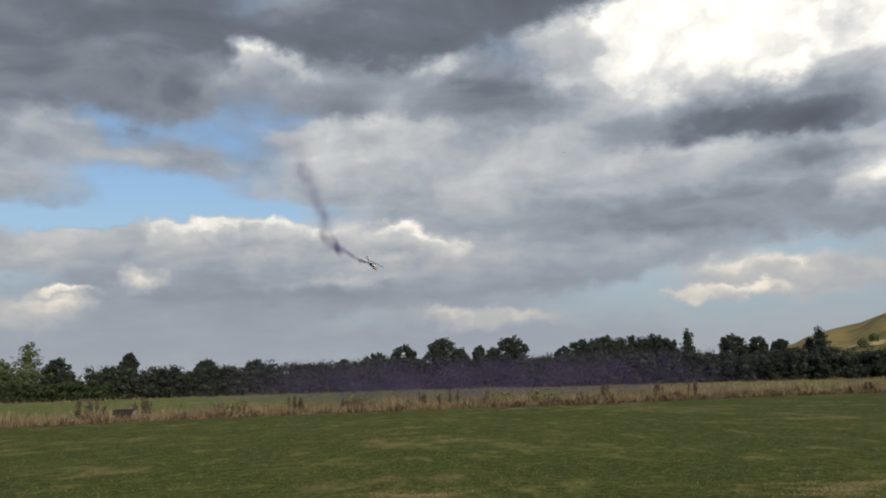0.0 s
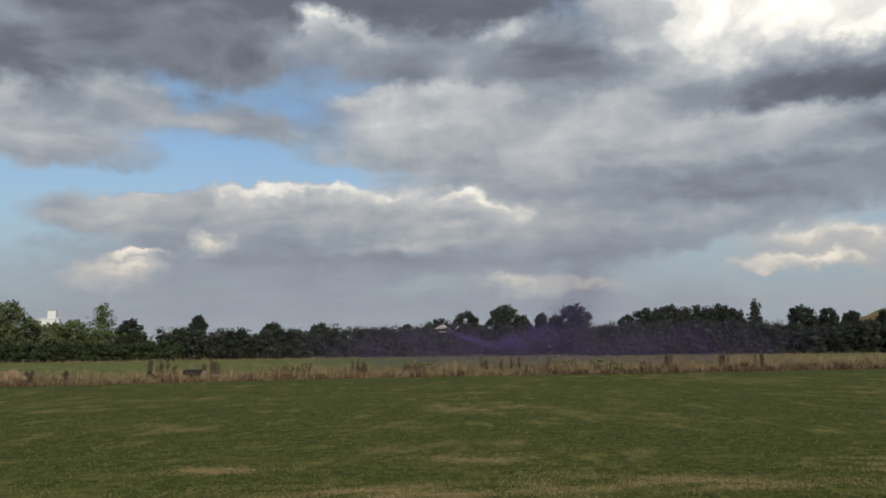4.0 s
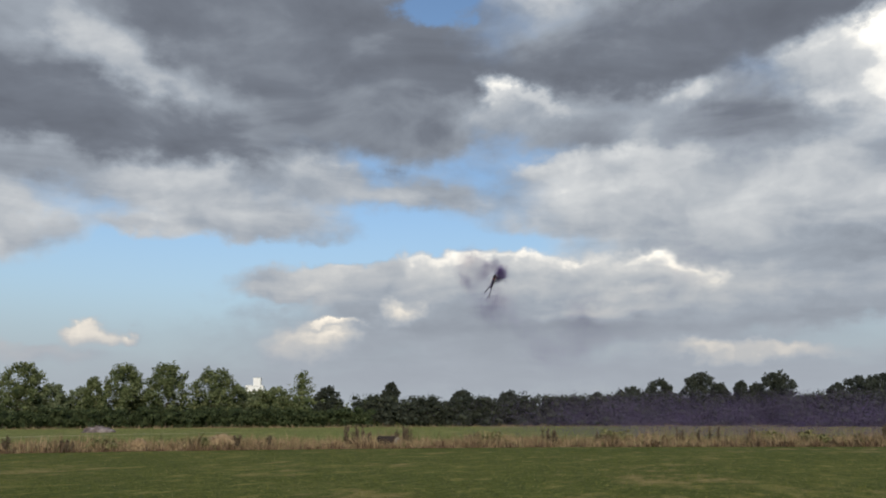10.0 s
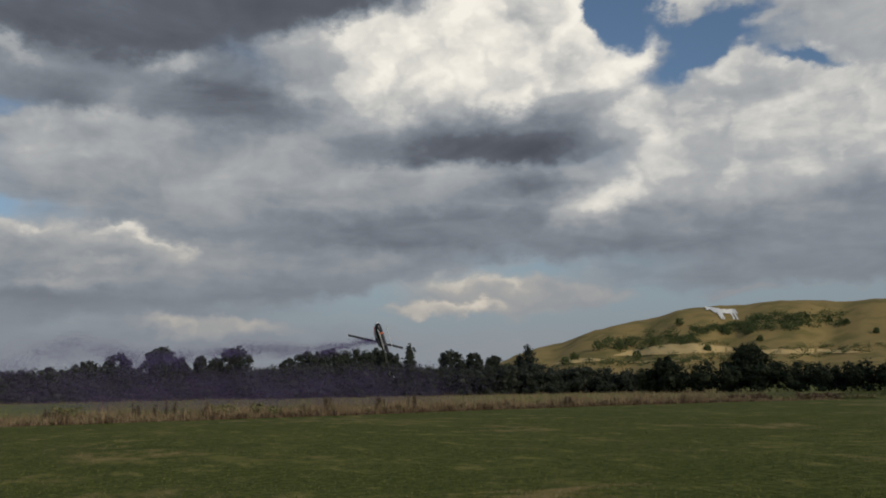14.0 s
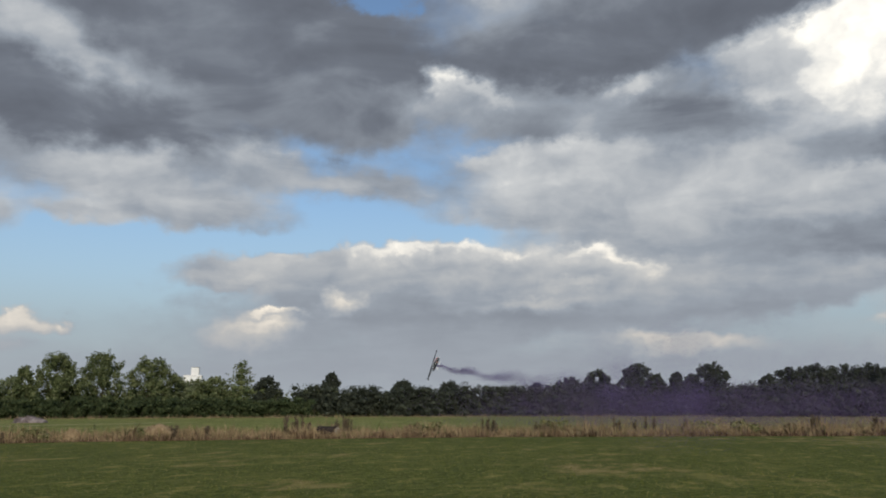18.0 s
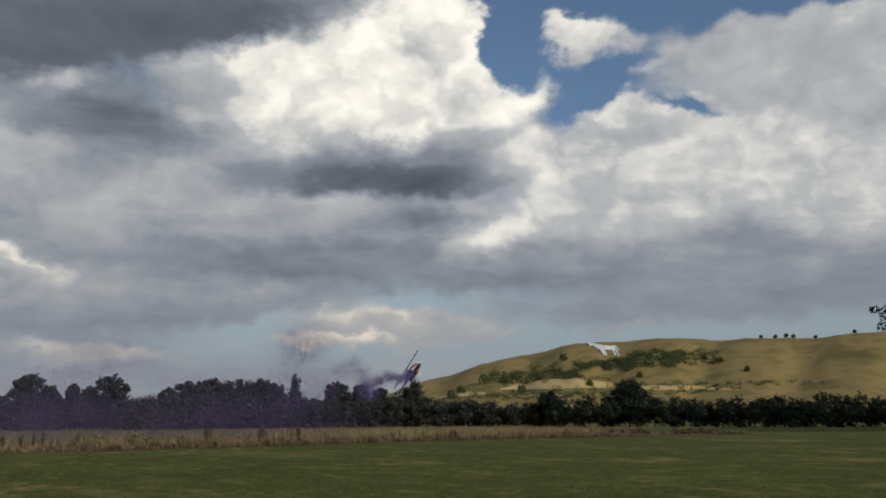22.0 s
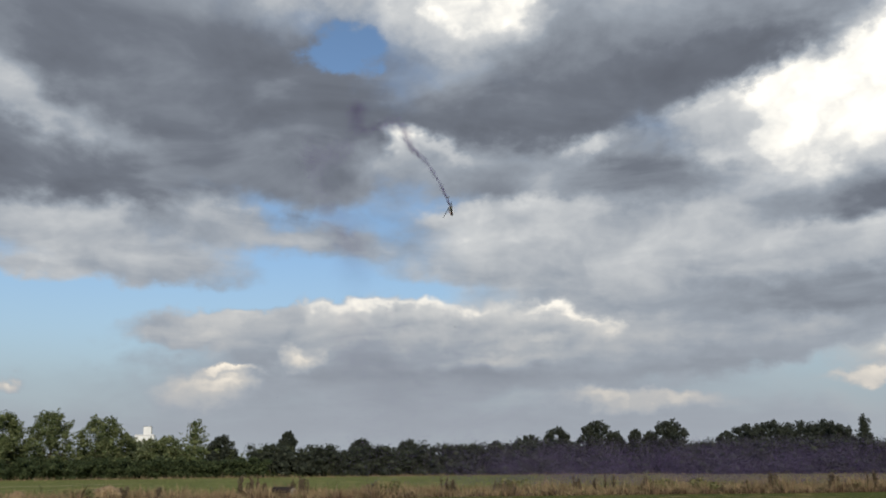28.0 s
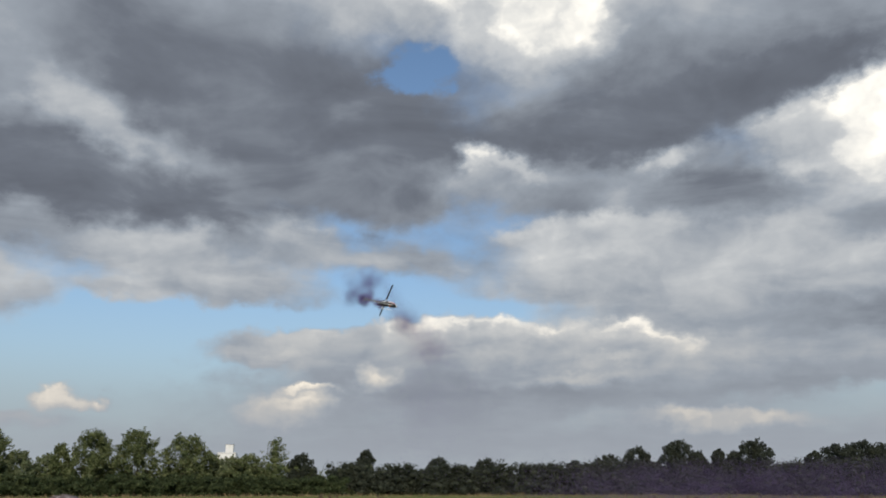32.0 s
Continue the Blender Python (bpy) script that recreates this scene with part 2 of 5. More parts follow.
cloud(-21.6, 14.9, 5.6, 0.7, 2, 0.18, 0.14, 0.95)
cloud(-22.8, 12.6, 2.8, 0.8, 0, 0.44, 0.40, 0.90)
cloud(-19.7, 9.9, 12.0, 1.1, 0, 0.42, 0.28, 0.60)
settle()
# billows to the right of it
cloud(-41.0, 14.6, 15.0, 4.8, -4, 0.90, 0.76, 0.40)
cloud(-38.6, 17.3, 4.7, 1.7, -10, 0.88, 0.74, 0.35)
cloud(-48.4, 15.3, 8.8, 2.9, -4, 0.90, 0.76, 0.40)
cloud(-30.3, 16.3, 1.7, 1.3, 0, 0.94, 0.82, 0.80)
cloud(-28.6, 11.6, 4.2, 1.1, 22, 0.94, 0.82, 0.80)
cloud(-35.0, 14.0, 5.0, 2.0, 16, 0.84, 0.76, 0.60)
cloud(-36.5, 9.2, 18.0, 1.3, 0, 0.60, 0.42, 0.70)
cloud(-47.9, 9.0, 9.0, 1.8, 0, 0.58, 0.48, 0.70)
cloud(-31.8, 33.2, 4.2, 1.7, 25, 0.80, 0.66, 0.50)
cloud(-34.5, 29.5, 3.0, 1.5, 20, 0.82, 0.70, 0.50)
cloud(-33.2, 23.2, 3.0, 1.7, -15, 0.90, 0.74, 0.35)
cloud(-44.0, 20.6, 7.4, 2.1, -8, 0.78, 0.68, 0.50)
cloud(-49.5, 21.9, 7.5, 1.5, -6, 0.76, 0.68, 0.50)
cloud(-37.1, 21.1, 1.8, 0.3, 12, 0.74, 0.70, 0.80)
cloud(-53.0, 19.0, 8.8, 3.4, -5, 0.76, 0.68, 0.50)
settle()
# low and far
cloud(-20.6, 5.6, 6.0, 1.2, -3, 0.90, 0.62, 0.50, 1.5)
cloud(-17.4, 4.8, 3.8, 0.45, 0, 0.96, 0.82, 0.60)
cloud(-25.9, 5.5, 2.9, 0.6, -8, 0.78, 0.64, 0.70)
cloud(-5.6, 6.7, 8.4, 1.3, 5, 0.58, 0.45, 0.55)
cloud(-3.0, 3.7, 4.0, 0.5, 0, 0.86, 0.72, 0.70)
cloud(-35.6, 5.3, 1.9, 0.3, 0, 0.74, 0.66, 0.80)
cloud(-42.0, 6.5, 14.3, 1.2, 0, 0.46, 0.46, 0.80)
settle()
gap(16.0, 25.7, 2.5, 1.6, 0, 0.32)
gap(21.2, 37.7, 1.4, 0.45, -10, 0.95)
gap(11.7, 39.5, 1.6, 0.5, 0, 0.95)
gap(8.6, 38.3, 0.9, 0.6, 0, 0.95)
gap(17.4, 33.2, 0.35, 1.3, -15, 1.00)
gap(-29.6, 25.6, 2.2, 4.4, 12, 0.40)
gap(-26.4, 35.4, 4.4, 1.6, -10, 0.45)
gap(-28.6, 22.8, 1.6, 2.2, 10, 0.45)
gap(-34.4, 20.0, 3.4, 1.0, 25, 0.60)
gap(-39.5, 18.8, 1.6, 0.4, -20, 1.00)

done = wt.nodes.new("ShaderNodeSeparateXYZ")
wt.links.new(sky_state["now"], done.inputs[0])
# billows on the cloud faces
heads = wt.nodes.new("ShaderNodeTexVoronoi")
heads.feature, heads.voronoi_dimensions = "SMOOTH_F1", "2D"
heads.inputs["Scale"].default_value, heads.inputs["Detail"].default_value = 0.34, 2.0
heads.inputs["Smoothness"].default_value, heads.inputs["Roughness"].default_value = 0.8, 0.5
wt.links.new(near_stir.outputs[0], heads.inputs["Vector"])
fine = wmath("MULTIPLY", wmath("SUBTRACT", puffs.outputs[0], 0.5), 0.27)
bulge = wmath("MULTIPLY", wmath("SUBTRACT", 0.42, heads.outputs["Distance"]), 0.24)
strong = wmath("ADD", wmath("MULTIPLY", wmath("SUBTRACT", done.outputs[0], 0.55), 1.08), 0.55)
crisp = wt.nodes.new("ShaderNodeMapRange")  # dark bases are smooth, sunlit heads are knobbly
crisp.inputs[1].default_value, crisp.inputs[2].default_value = 0.40, 0.90
crisp.inputs[3].default_value, crisp.inputs[4].default_value = 0.12, 0.85
wt.links.new(done.outputs[0], crisp.inputs[0])
# the undersides run in long rolls that draw together toward the horizon
deck = wt.nodes.new("ShaderNodeVectorMath")
deck.operation = "SCALE"
wt.links.new(coord.outputs["Generated"], deck.inputs[0])
wt.links.new(wmath("DIVIDE", 1.0, wmath("ADD", wmath("MAXIMUM", axes.outputs[2], 0.0), 0.14)), deck.inputs["Scale"])
rolls = wt.nodes.new("ShaderNodeTexNoise")
rolls.inputs["Scale"].default_value, rolls.inputs["Detail"].default_value, rolls.inputs["Roughness"].default_value = 3.4, 5.0, 0.5
rolls.inputs["Distortion"].default_value = 0.5
wt.links.new(deck.outputs[0], rolls.inputs["Vector"])
aloft = wt.nodes.new("ShaderNodeMapRange")  # far off they blur together
aloft.inputs[1].default_value, aloft.inputs[2].default_value = 5.0, 16.0
aloft.inputs[3].default_value, aloft.inputs[4].default_value = 0.22, 1.0
wt.links.new(height, aloft.inputs[0])
under = wmath("MULTIPLY", wmath("MULTIPLY", wmath("SUBTRACT", rolls.outputs[0], 0.5), aloft.outputs[0]), wmath("SUBTRACT", 0.78, wmath("MULTIPLY", crisp.outputs[0], 0.42)))
lit = wmath("ADD", wmath("ADD", strong, under), wmath("MULTIPLY", wmath("ADD", fine, bulge), crisp.outputs[0]), clamp=True)
ramp = wt.nodes.new("ShaderNodeValToRGB")
stops = ramp.color_ramp.elements
stops[0].position, stops[0].color = 0.0, (0.070, 0.077, 0.095, 1)
stops[1].position, stops[1].color = 1.0, (0.95, 0.905, 0.81, 1)
for at, colour in ((0.25, (0.117, 0.131, 0.158, 1)), (0.5, (0.230, 0.256, 0.292, 1)), (0.75, (0.43, 0.442, 0.45, 1))):
    e = stops.new(at)
    e.color = colour
wt.links.new(lit, ramp.inputs[0])

air = wt.nodes.new("ShaderNodeTexSky")
air.sky_type, air.sun_disc = "NISHITA", False
air.sun_elevation, air.sun_rotation = radians(SUN_ELEVATION), radians(SUN_AZIMUTH)
air.air_density, air.dust_density, air.ozone_density = 1.0, 0.8, 1.2
blue = wt.nodes.new("ShaderNodeVectorMath")
blue.operation = "MULTIPLY"
blue.inputs[1].default_value = (0.088, 0.096, 0.104)
wt.links.new(air.outputs[0], blue.inputs[0])
edge = wmath("ADD", done.outputs[1], wmath("MULTIPLY", wmath("SUBTRACT", puffs.outputs[0], 0.5), 0.5))
solid = wt.nodes.new("ShaderNodeMapRange")
solid.interpolation_type = "SMOOTHSTEP"
solid.inputs[1].default_value, solid.inputs[2].default_value = 0.12, 0.95
wt.links.new(edge, solid.inputs[0])
both = wt.nodes.new("ShaderNodeMix")
both.data_type = "RGBA"
wt.links.new(solid.outputs[0], both.inputs["Factor"])
# low down the blue itself turns to a grey haze
dim = wt.nodes.new("ShaderNodeMapRange")
dim.interpolation_type = "SMOOTHSTEP"
dim.inputs[1].default_value, dim.inputs[2].default_value = 15.0, 1.0
dim.inputs[3].default_value, dim.inputs[4].default_value = 0.0, 0.85
wt.links.new(height, dim.inputs[0])
clear = wt.nodes.new("ShaderNodeMix")
clear.data_type = "RGBA"
wt.links.new(dim.outputs[0], clear.inputs["Factor"])
wt.links.new(blue.outputs[0], clear.inputs[6])
clear.inputs[7].default_value = (0.315, 0.388, 0.438, 1)
wt.links.new(clear.outputs[2], both.inputs[6])
# light that comes low through the haze is creamier
low = wt.nodes.new("ShaderNodeMapRange")
low.interpolation_type = "SMOOTHSTEP"
low.inputs[1].default_value, low.inputs[2].default_value = 13.0, 3.0
wt.links.new(height, low.inputs[0])
cream = wt.nodes.new("ShaderNodeMix")
cream.data_type, cream.blend_type = "RGBA", "MULTIPLY"
sunny = wt.nodes.new("ShaderNodeMapRange")  # on the sunlit rims alone
sunny.inputs[1].default_value, sunny.inputs[2].default_value = 0.52, 0.80
wt.links.new(lit, sunny.inputs[0])
wt.links.new(wmath("MULTIPLY", low.outputs[0], sunny.outputs[0]), cream.inputs["Factor"])
gain = wt.nodes.new("ShaderNodeVectorMath")
gain.operation = "SCALE"
gain.inputs["Scale"].default_value = 1.28
wt.links.new(ramp.outputs[0], gain.inputs[0])
wt.links.new(gain.outputs[0], cream.inputs[6])
cream.inputs[7].default_value = (1.0, 0.915, 0.81, 1)
wt.links.new(cream.outputs[2], both.inputs[7])
back = wt.nodes.new("ShaderNodeBackground")
# haze toward the horizon
veil = wt.nodes.new("ShaderNodeMapRange")
veil.interpolation_type = "SMOOTHSTEP"
veil.inputs[1].default_value, veil.inputs[2].default_value = 8.5, 0.5
veil.inputs[3].default_value, veil.inputs[4].default_value = 0.0, 0.8
wt.links.new(height, veil.inputs[0])
hazy = wt.nodes.new("ShaderNodeMix")
hazy.data_type = "RGBA"
wt.links.new(veil.outputs[0], hazy.inputs["Factor"])
wt.links.new(both.outputs[2], hazy.inputs[6])
hazy.inputs[7].default_value = (0.33, 0.357, 0.40, 1)
wt.links.new(hazy.outputs[2], back.inputs["Color"])
back.inputs["Strength"].default_value = 1.0
wout = wt.nodes.new("ShaderNodeOutputWorld")
wt.links.new(back.outputs[0], wout.inputs["Surface"])

sun_data = bpy.data.lights.new("sun", "SUN")
sun_data.energy, sun_data.angle, sun_data.color = 2.0, radians(4), (1.0, 0.91, 0.76)
sun = new("sun", sun_data)
_a, _e = radians(SUN_AZIMUTH), radians(SUN_ELEVATION)
sun.matrix_basis = look((math.sin(_a) * math.cos(_e) * 50, math.cos(_a) * math.cos(_e) * 50, math.sin(_e) * 50), (0, 0, 0))
world.cycles.sampling_method, world.cycles.sample_map_resolution = "MANUAL", 256

# ---- materials ----


def material(name, colours, scale=4.0, rough=0.85, metal=0.0, bump=0.0, detail=6.0, stretch=(1, 1, 1), island=0.0, coarse=0.25, second=0.35, spec=0.3):
    """A rough or glossy surface whose colour runs through the given colours by noise at two sizes; island varies it piece by piece."""
    mat = bpy.data.materials.new(name)
    mat.use_nodes = True
    nt = mat.node_tree
    nodes, links = nt.nodes, nt.links
    shader = nodes["Principled BSDF"]
    shader.inputs["Roughness"].default_value, shader.inputs["Metallic"].default_value = rough, metal
    shader.inputs["Specular IOR Level"].default_value = spec
    tex = nodes.new("ShaderNodeTexCoord")
    mapping = nodes.new("ShaderNodeMapping")
    mapping.inputs["Scale"].default_value = stretch
    links.new(tex.outputs["Object"], mapping.inputs["Vector"])
    fine = nodes.new("ShaderNodeTexNoise")
    fine.inputs["Scale"].default_value, fine.inputs["Detail"].default_value = scale, detail
    big = nodes.new("ShaderNodeTexNoise")
    big.inputs["Scale"].default_value, big.inputs["Detail"].default_value = scale * coarse, 3.0
    for n in (fine, big):
        links.new(mapping.outputs[0], n.inputs["Vector"])
    mix = nodes.new("ShaderNodeMix")
    mix.inputs[0].default_value = 1 - second
    links.new(big.outputs[0], mix.inputs[2])
    links.new(fine.outputs[0], mix.inputs[3])
    value = mix.outputs[0]
    if island:
        geo = nodes.new("ShaderNodeNewGeometry")
        m2 = nodes.new("ShaderNodeMix")
        m2.inputs[0].default_value = island
        links.new(value, m2.inputs[2])
        links.new(geo.outputs["Random Per Island"], m2.inputs[3])
        value = m2.outputs[0]
    cr = nodes.new("ShaderNodeValToRGB")
    el = cr.color_ramp.elements
    lo, hi = (0.32, 0.68) if not island else (0.2, 0.8)
    el[0].position, el[0].color = lo, (*colours[0], 1)
    el[1].position, el[1].color = hi, (*colours[-1], 1)
    for i, c in enumerate(colours[1:-1]):
        e = el.new(lo + (hi - lo) * (i + 1) / (len(colours) - 1))
        e.color = (*c, 1)
    links.new(value, cr.inputs[0])
    links.new(cr.outputs[0], shader.inputs["Base Color"])
    if bump:
        b = nodes.new("ShaderNodeBump")
        b.inputs["Strength"].default_value, b.inputs["Distance"].default_value = min(1, bump), 0.05 * bump
        links.new(fine.outputs[0], b.inputs["Height"])
        links.new(b.outputs[0], shader.inputs["Normal"])
    return mat


def meadow(name, green, dry, bare, fine_scale, streak, dry_amount):
    """Short grass: blades at a fine size, dry streaks along the mowing, and worn patches."""
    mat = bpy.data.materials.new(name)
    mat.use_nodes = True
    nt = mat.node_tree
    nodes, links = nt.nodes, nt.links
    shader = nodes["Principled BSDF"]
    shader.inputs["Roughness"].default_value = 0.95
    shader.inputs["Specular IOR Level"].default_value = 0.1
    tex = nodes.new("ShaderNodeTexCoord")

    def noise_at(scale, detail, stretch, shift):
        m = nodes.new("ShaderNodeMapping")
        m.inputs["Scale"].default_value, m.inputs["Location"].default_value = stretch, (shift, shift, 0)
        m.inputs["Rotation"].default_value = (0, 0, radians(-12))
        links.new(tex.outputs["Object"], m.inputs["Vector"])
        n = nodes.new("ShaderNodeTexNoise")
        n.inputs["Scale"].default_value, n.inputs["Detail"].default_value = scale, detail
        n.inputs["Roughness"].default_value = 0.7
        links.new(m.outputs[0], n.inputs["Vector"])
        return n.outputs[0]

    def mixed(factor, a, b):
        m = nodes.new("ShaderNodeMix")
        m.data_type = "RGBA"
        links.new(factor, m.inputs["Factor"])
        for i, v in ((6, a), (7, b)):
            if isinstance(v, tuple):
                m.inputs[i].default_value = (*v, 1)
            else:
                links.new(v, m.inputs[i])
        return m.outputs[2]

    def band(v, lo, hi):
        r = nodes.new("ShaderNodeMapRange")
        r.interpolation_type = "SMOOTHSTEP"
        r.inputs[1].default_value, r.inputs[2].default_value = lo, hi
        links.new(v, r.inputs[0])
        return r.outputs[0]

    blades = noise_at(fine_scale, 8, (1, 1, 1), 0)
    streaks = noise_at(streak, 8, (1.3, 0.55, 1), 5)
    mottle = noise_at(streak * 1.7, 8, (0.8, 0.9, 1), 17)
    tussocks = noise_at(streak * 6.0, 6, (1, 0.8, 1), 29)
    broad = noise_at(0.2, 5, (0.9, 0.7, 1), 41)
    patches = noise_at(0.13, 6, (1.2, 0.6, 1), 9)
    deep = tuple(c * 0.45 for c in green)
    base = mixed(band(blades, 0.35, 0.65), deep, green)
    olive = tuple(0.35 * g + 0.65 * d for g, d in zip(green, dry))
    base = mixed(band(tussocks, 0.45, 0.62), base, tuple(0.72 * g + 0.28 * d for g, d in zip(green, dry)))
    lush = nodes.new("ShaderNodeMath")
    lush.operation = "MULTIPLY"
    links.new(band(mottle, 0.45, 0.6), lush.inputs[0])
    links.new(band(broad, 0.44, 0.70), lush.inputs[1])
    base = mixed(lush.outputs[0], base, olive)
    base = mixed(band(streaks, 0.60 - dry_amount, 0.78 - dry_amount), base, dry)
    both = nodes.new("ShaderNodeMath")
    both.operation = "MULTIPLY"
    links.new(band(patches, 0.51, 0.66), both.inputs[0])
    links.new(band(streaks, 0.42, 0.6), both.inputs[1])
    base = mixed(both.outputs[0], base, bare)
    links.new(base, shader.inputs["Base Color"])
    b = nodes.new("ShaderNodeBump")
    b.inputs["Strength"].default_value, b.inputs["Distance"].default_value = 0.8, 0.05
    links.new(blades, b.inputs["Height"])
    links.new(b.outputs[0], shader.inputs["Normal"])
    return mat


MOWN = meadow("mown_grass", (0.089, 0.116, 0.018), (0.275, 0.235, 0.07), (0.32, 0.235, 0.095), 9.0, 0.8, 0.075)
PASTURE = meadow("pasture_grass", (0.175, 0.205, 0.046), (0.39, 0.345, 0.12), (0.36, 0.295, 0.125), 3.0, 0.4, 0.08)
DOWN = material("downland_turf", [(0.13, 0.118, 0.042), (0.235, 0.19, 0.066), (0.37, 0.262, 0.10), (0.22, 0.178, 0.062), (0.44, 0.305, 0.125)], 0.016, 0.95, detail=8.0, stretch=(1, 1, 0.5), coarse=0.3, second=0.45, spec=0.1)
STUBBLE = material("stubble", [(0.50, 0.34, 0.13), (0.68, 0.49, 0.21), (0.60, 0.42, 0.17)], 0.06, 0.95, stretch=(1, 0.3, 1))
CHALK = material("chalk", [(0.86, 0.84, 0.77), (0.92, 0.90, 0.84)], 0.2, 0.9)
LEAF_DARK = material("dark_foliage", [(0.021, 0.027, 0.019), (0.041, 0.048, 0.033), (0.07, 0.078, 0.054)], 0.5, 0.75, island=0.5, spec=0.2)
# green leaves with the shade at the right field edge put into their colour
LEAF_SHADED = material("shaded_green_foliage", [(0.012, 0.018, 0.01), (0.025, 0.033, 0.018), (0.046, 0.056, 0.03)], 0.5, 0.8, island=0.5, spec=0.15)
LEAF = material("green_foliage", [(0.042, 0.058, 0.022), (0.098, 0.12, 0.046), (0.20, 0.215, 0.10)], 0.5, 0.75, island=0.6, spec=0.2)
LEAF_HEDGE = material("bright_hedge_foliage", [(0.022, 0.034, 0.014), (0.044, 0.061, 0.024), (0.08, 0.097, 0.042)], 0.5, 0.75, island=0.55, spec=0.2)
LEAF_PALE = material("silvery_foliage", [(0.07, 0.095, 0.045), (0.135, 0.16, 0.08), (0.2, 0.22, 0.12)], 0.5, 0.75, island=0.6, spec=0.2)
LEAF_FAR = material("downland_scrub", [(0.05, 0.07, 0.026), (0.09, 0.115, 0.04), (0.14, 0.155, 0.06)], 0.05, 0.85, island=0.6, spec=0.2)
BARK = material("bark", [(0.05, 0.04, 0.03), (0.12, 0.095, 0.07)], 3.0, 0.95, bump=0.6, stretch=(1, 1, 0.25))
STRAW = material("dry_grass", [(0.165, 0.106, 0.066), (0.25, 0.175, 0.102), (0.35, 0.252, 0.148), (0.50, 0.385, 0.235)], 0.7, 0.9, island=0.35, spec=0.15)
STRAW_GREEN = material("half_dry_grass", [(0.09, 0.10, 0.04), (0.18, 0.175, 0.075), (0.30, 0.26, 0.13)], 0.8, 0.9, island=0.65, spec=0.15)
RUSSET = material("russet_weeds", [(0.06, 0.034, 0.024), (0.13, 0.082, 0.055), (0.2, 0.14, 0.09)], 0.8, 0.95, island=0.7, spec=0.1)
DOCK = material("withered_dock", [(0.085, 0.064, 0.042), (0.15, 0.112, 0.07)], 2.0, 0.95, island=0.5)

# ---- helpers for shapes ----
rng = np.random.default_rng(7)


def spot(az, dist, z=0.0):
    """The place at that bearing (degrees to the left of +y) and distance from the camera's stand."""
    return Vector((-dist * math.sin(radians(az)), dist * math.cos(radians(az)), z))


def mesh_of(name, verts, faces, mat, smooth=False):
    """A mesh from points and faces; arrays of equal faces go in at one stroke."""
    me = bpy.data.meshes.new(name)
    if isinstance(faces, np.ndarray):
        n, k = faces.shape
        me.vertices.add(len(verts))
        me.vertices.foreach_set("co", np.ascontiguousarray(verts, dtype=np.float32).ravel())
        me.loops.add(n * k)
        me.loops.foreach_set("vertex_index", faces.astype(np.int32).ravel())
        me.polygons.add(n)
        me.polygons.foreach_set("loop_start", np.arange(0, n * k, k, dtype=np.int32))
        me.update(calc_edges=True)
    else:
        me.from_pydata(verts if isinstance(verts, list) else np.asarray(verts).tolist(), [], faces)
    me.materials.append(mat)
    if smooth:
        me.shade_smooth()
    return me


def part(name, bm, mat, parent=None, label="", smooth=False):
    """Links a bmesh (or a mesh) as one object under a thing or a part."""
    if isinstance(bm, bpy.types.Mesh):
        me = bm
    else:
        me = bpy.data.meshes.new(name)
        bm.to_mesh(me)
        bm.free()
        me.materials.append(mat)
        if smooth:
            me.shade_smooth()
    ob = new(name, me)
    ob.parent = parent
    if label:
        ob["label"] = label
    return ob


def box(size, at=(0, 0, 0), bevel=0.0, taper=1.0):
    bm = bmesh.new()
    bmesh.ops.create_cube(bm, size=1)
    for v in bm.verts:
        k = taper if v.co.z > 0 else 1.0
        v.co = Vector((v.co.x * size[0] * k + at[0], v.co.y * size[1] * k + at[1], v.co.z * size[2] + at[2]))
    if bevel:
        bmesh.ops.bevel(bm, geom=bm.edges[:], offset=bevel, segments=2, affect="EDGES", profile=0.5)
    return bm


def rod(a, b, r0, r1=None, sides=8):
    """A tapered round bar from a to b."""
    a, b = Vector(a), Vector(b)
    bm = bmesh.new()
    bmesh.ops.create_cone(bm, cap_ends=True, segments=sides, radius1=r0, radius2=r0 if r1 is None else r1, depth=(b - a).length)
    turn = (b - a).to_track_quat("Z", "Y").to_matrix().to_4x4()
    bmesh.ops.transform(bm, matrix=Matrix.Translation((a + b) / 2) @ turn, verts=bm.verts)
    return bm


def join(*bms):
    out = bmesh.new()
    for b in bms:
        me = bpy.data.meshes.new("tmp")
        b.to_mesh(me)
        b.free()
        out.from_mesh(me)
        bpy.data.meshes.remove(me)
    return out


def loft(sections, sides=14):
    """A closed body through elliptic sections (x, y, z, half width, half height), along x."""
    bm = bmesh.new()
    rings = []
    for x, y, z, w, h in sections:
        rings.append([bm.verts.new((x, y + w * math.cos(2 * math.pi * i / sides), z + h * math.sin(2 * math.pi * i / sides))) for i in range(sides)])
    for r0, r1 in zip(rings, rings[1:]):
        for i in range(sides):
            bm.faces.new((r0[i], r0[(i + 1) % sides], r1[(i + 1) % sides], r1[i]))
    bm.faces.new(rings[0][::-1])
    bm.faces.new(rings[-1])
    bmesh.ops.recalc_face_normals(bm, faces=bm.faces[:])
    return bm


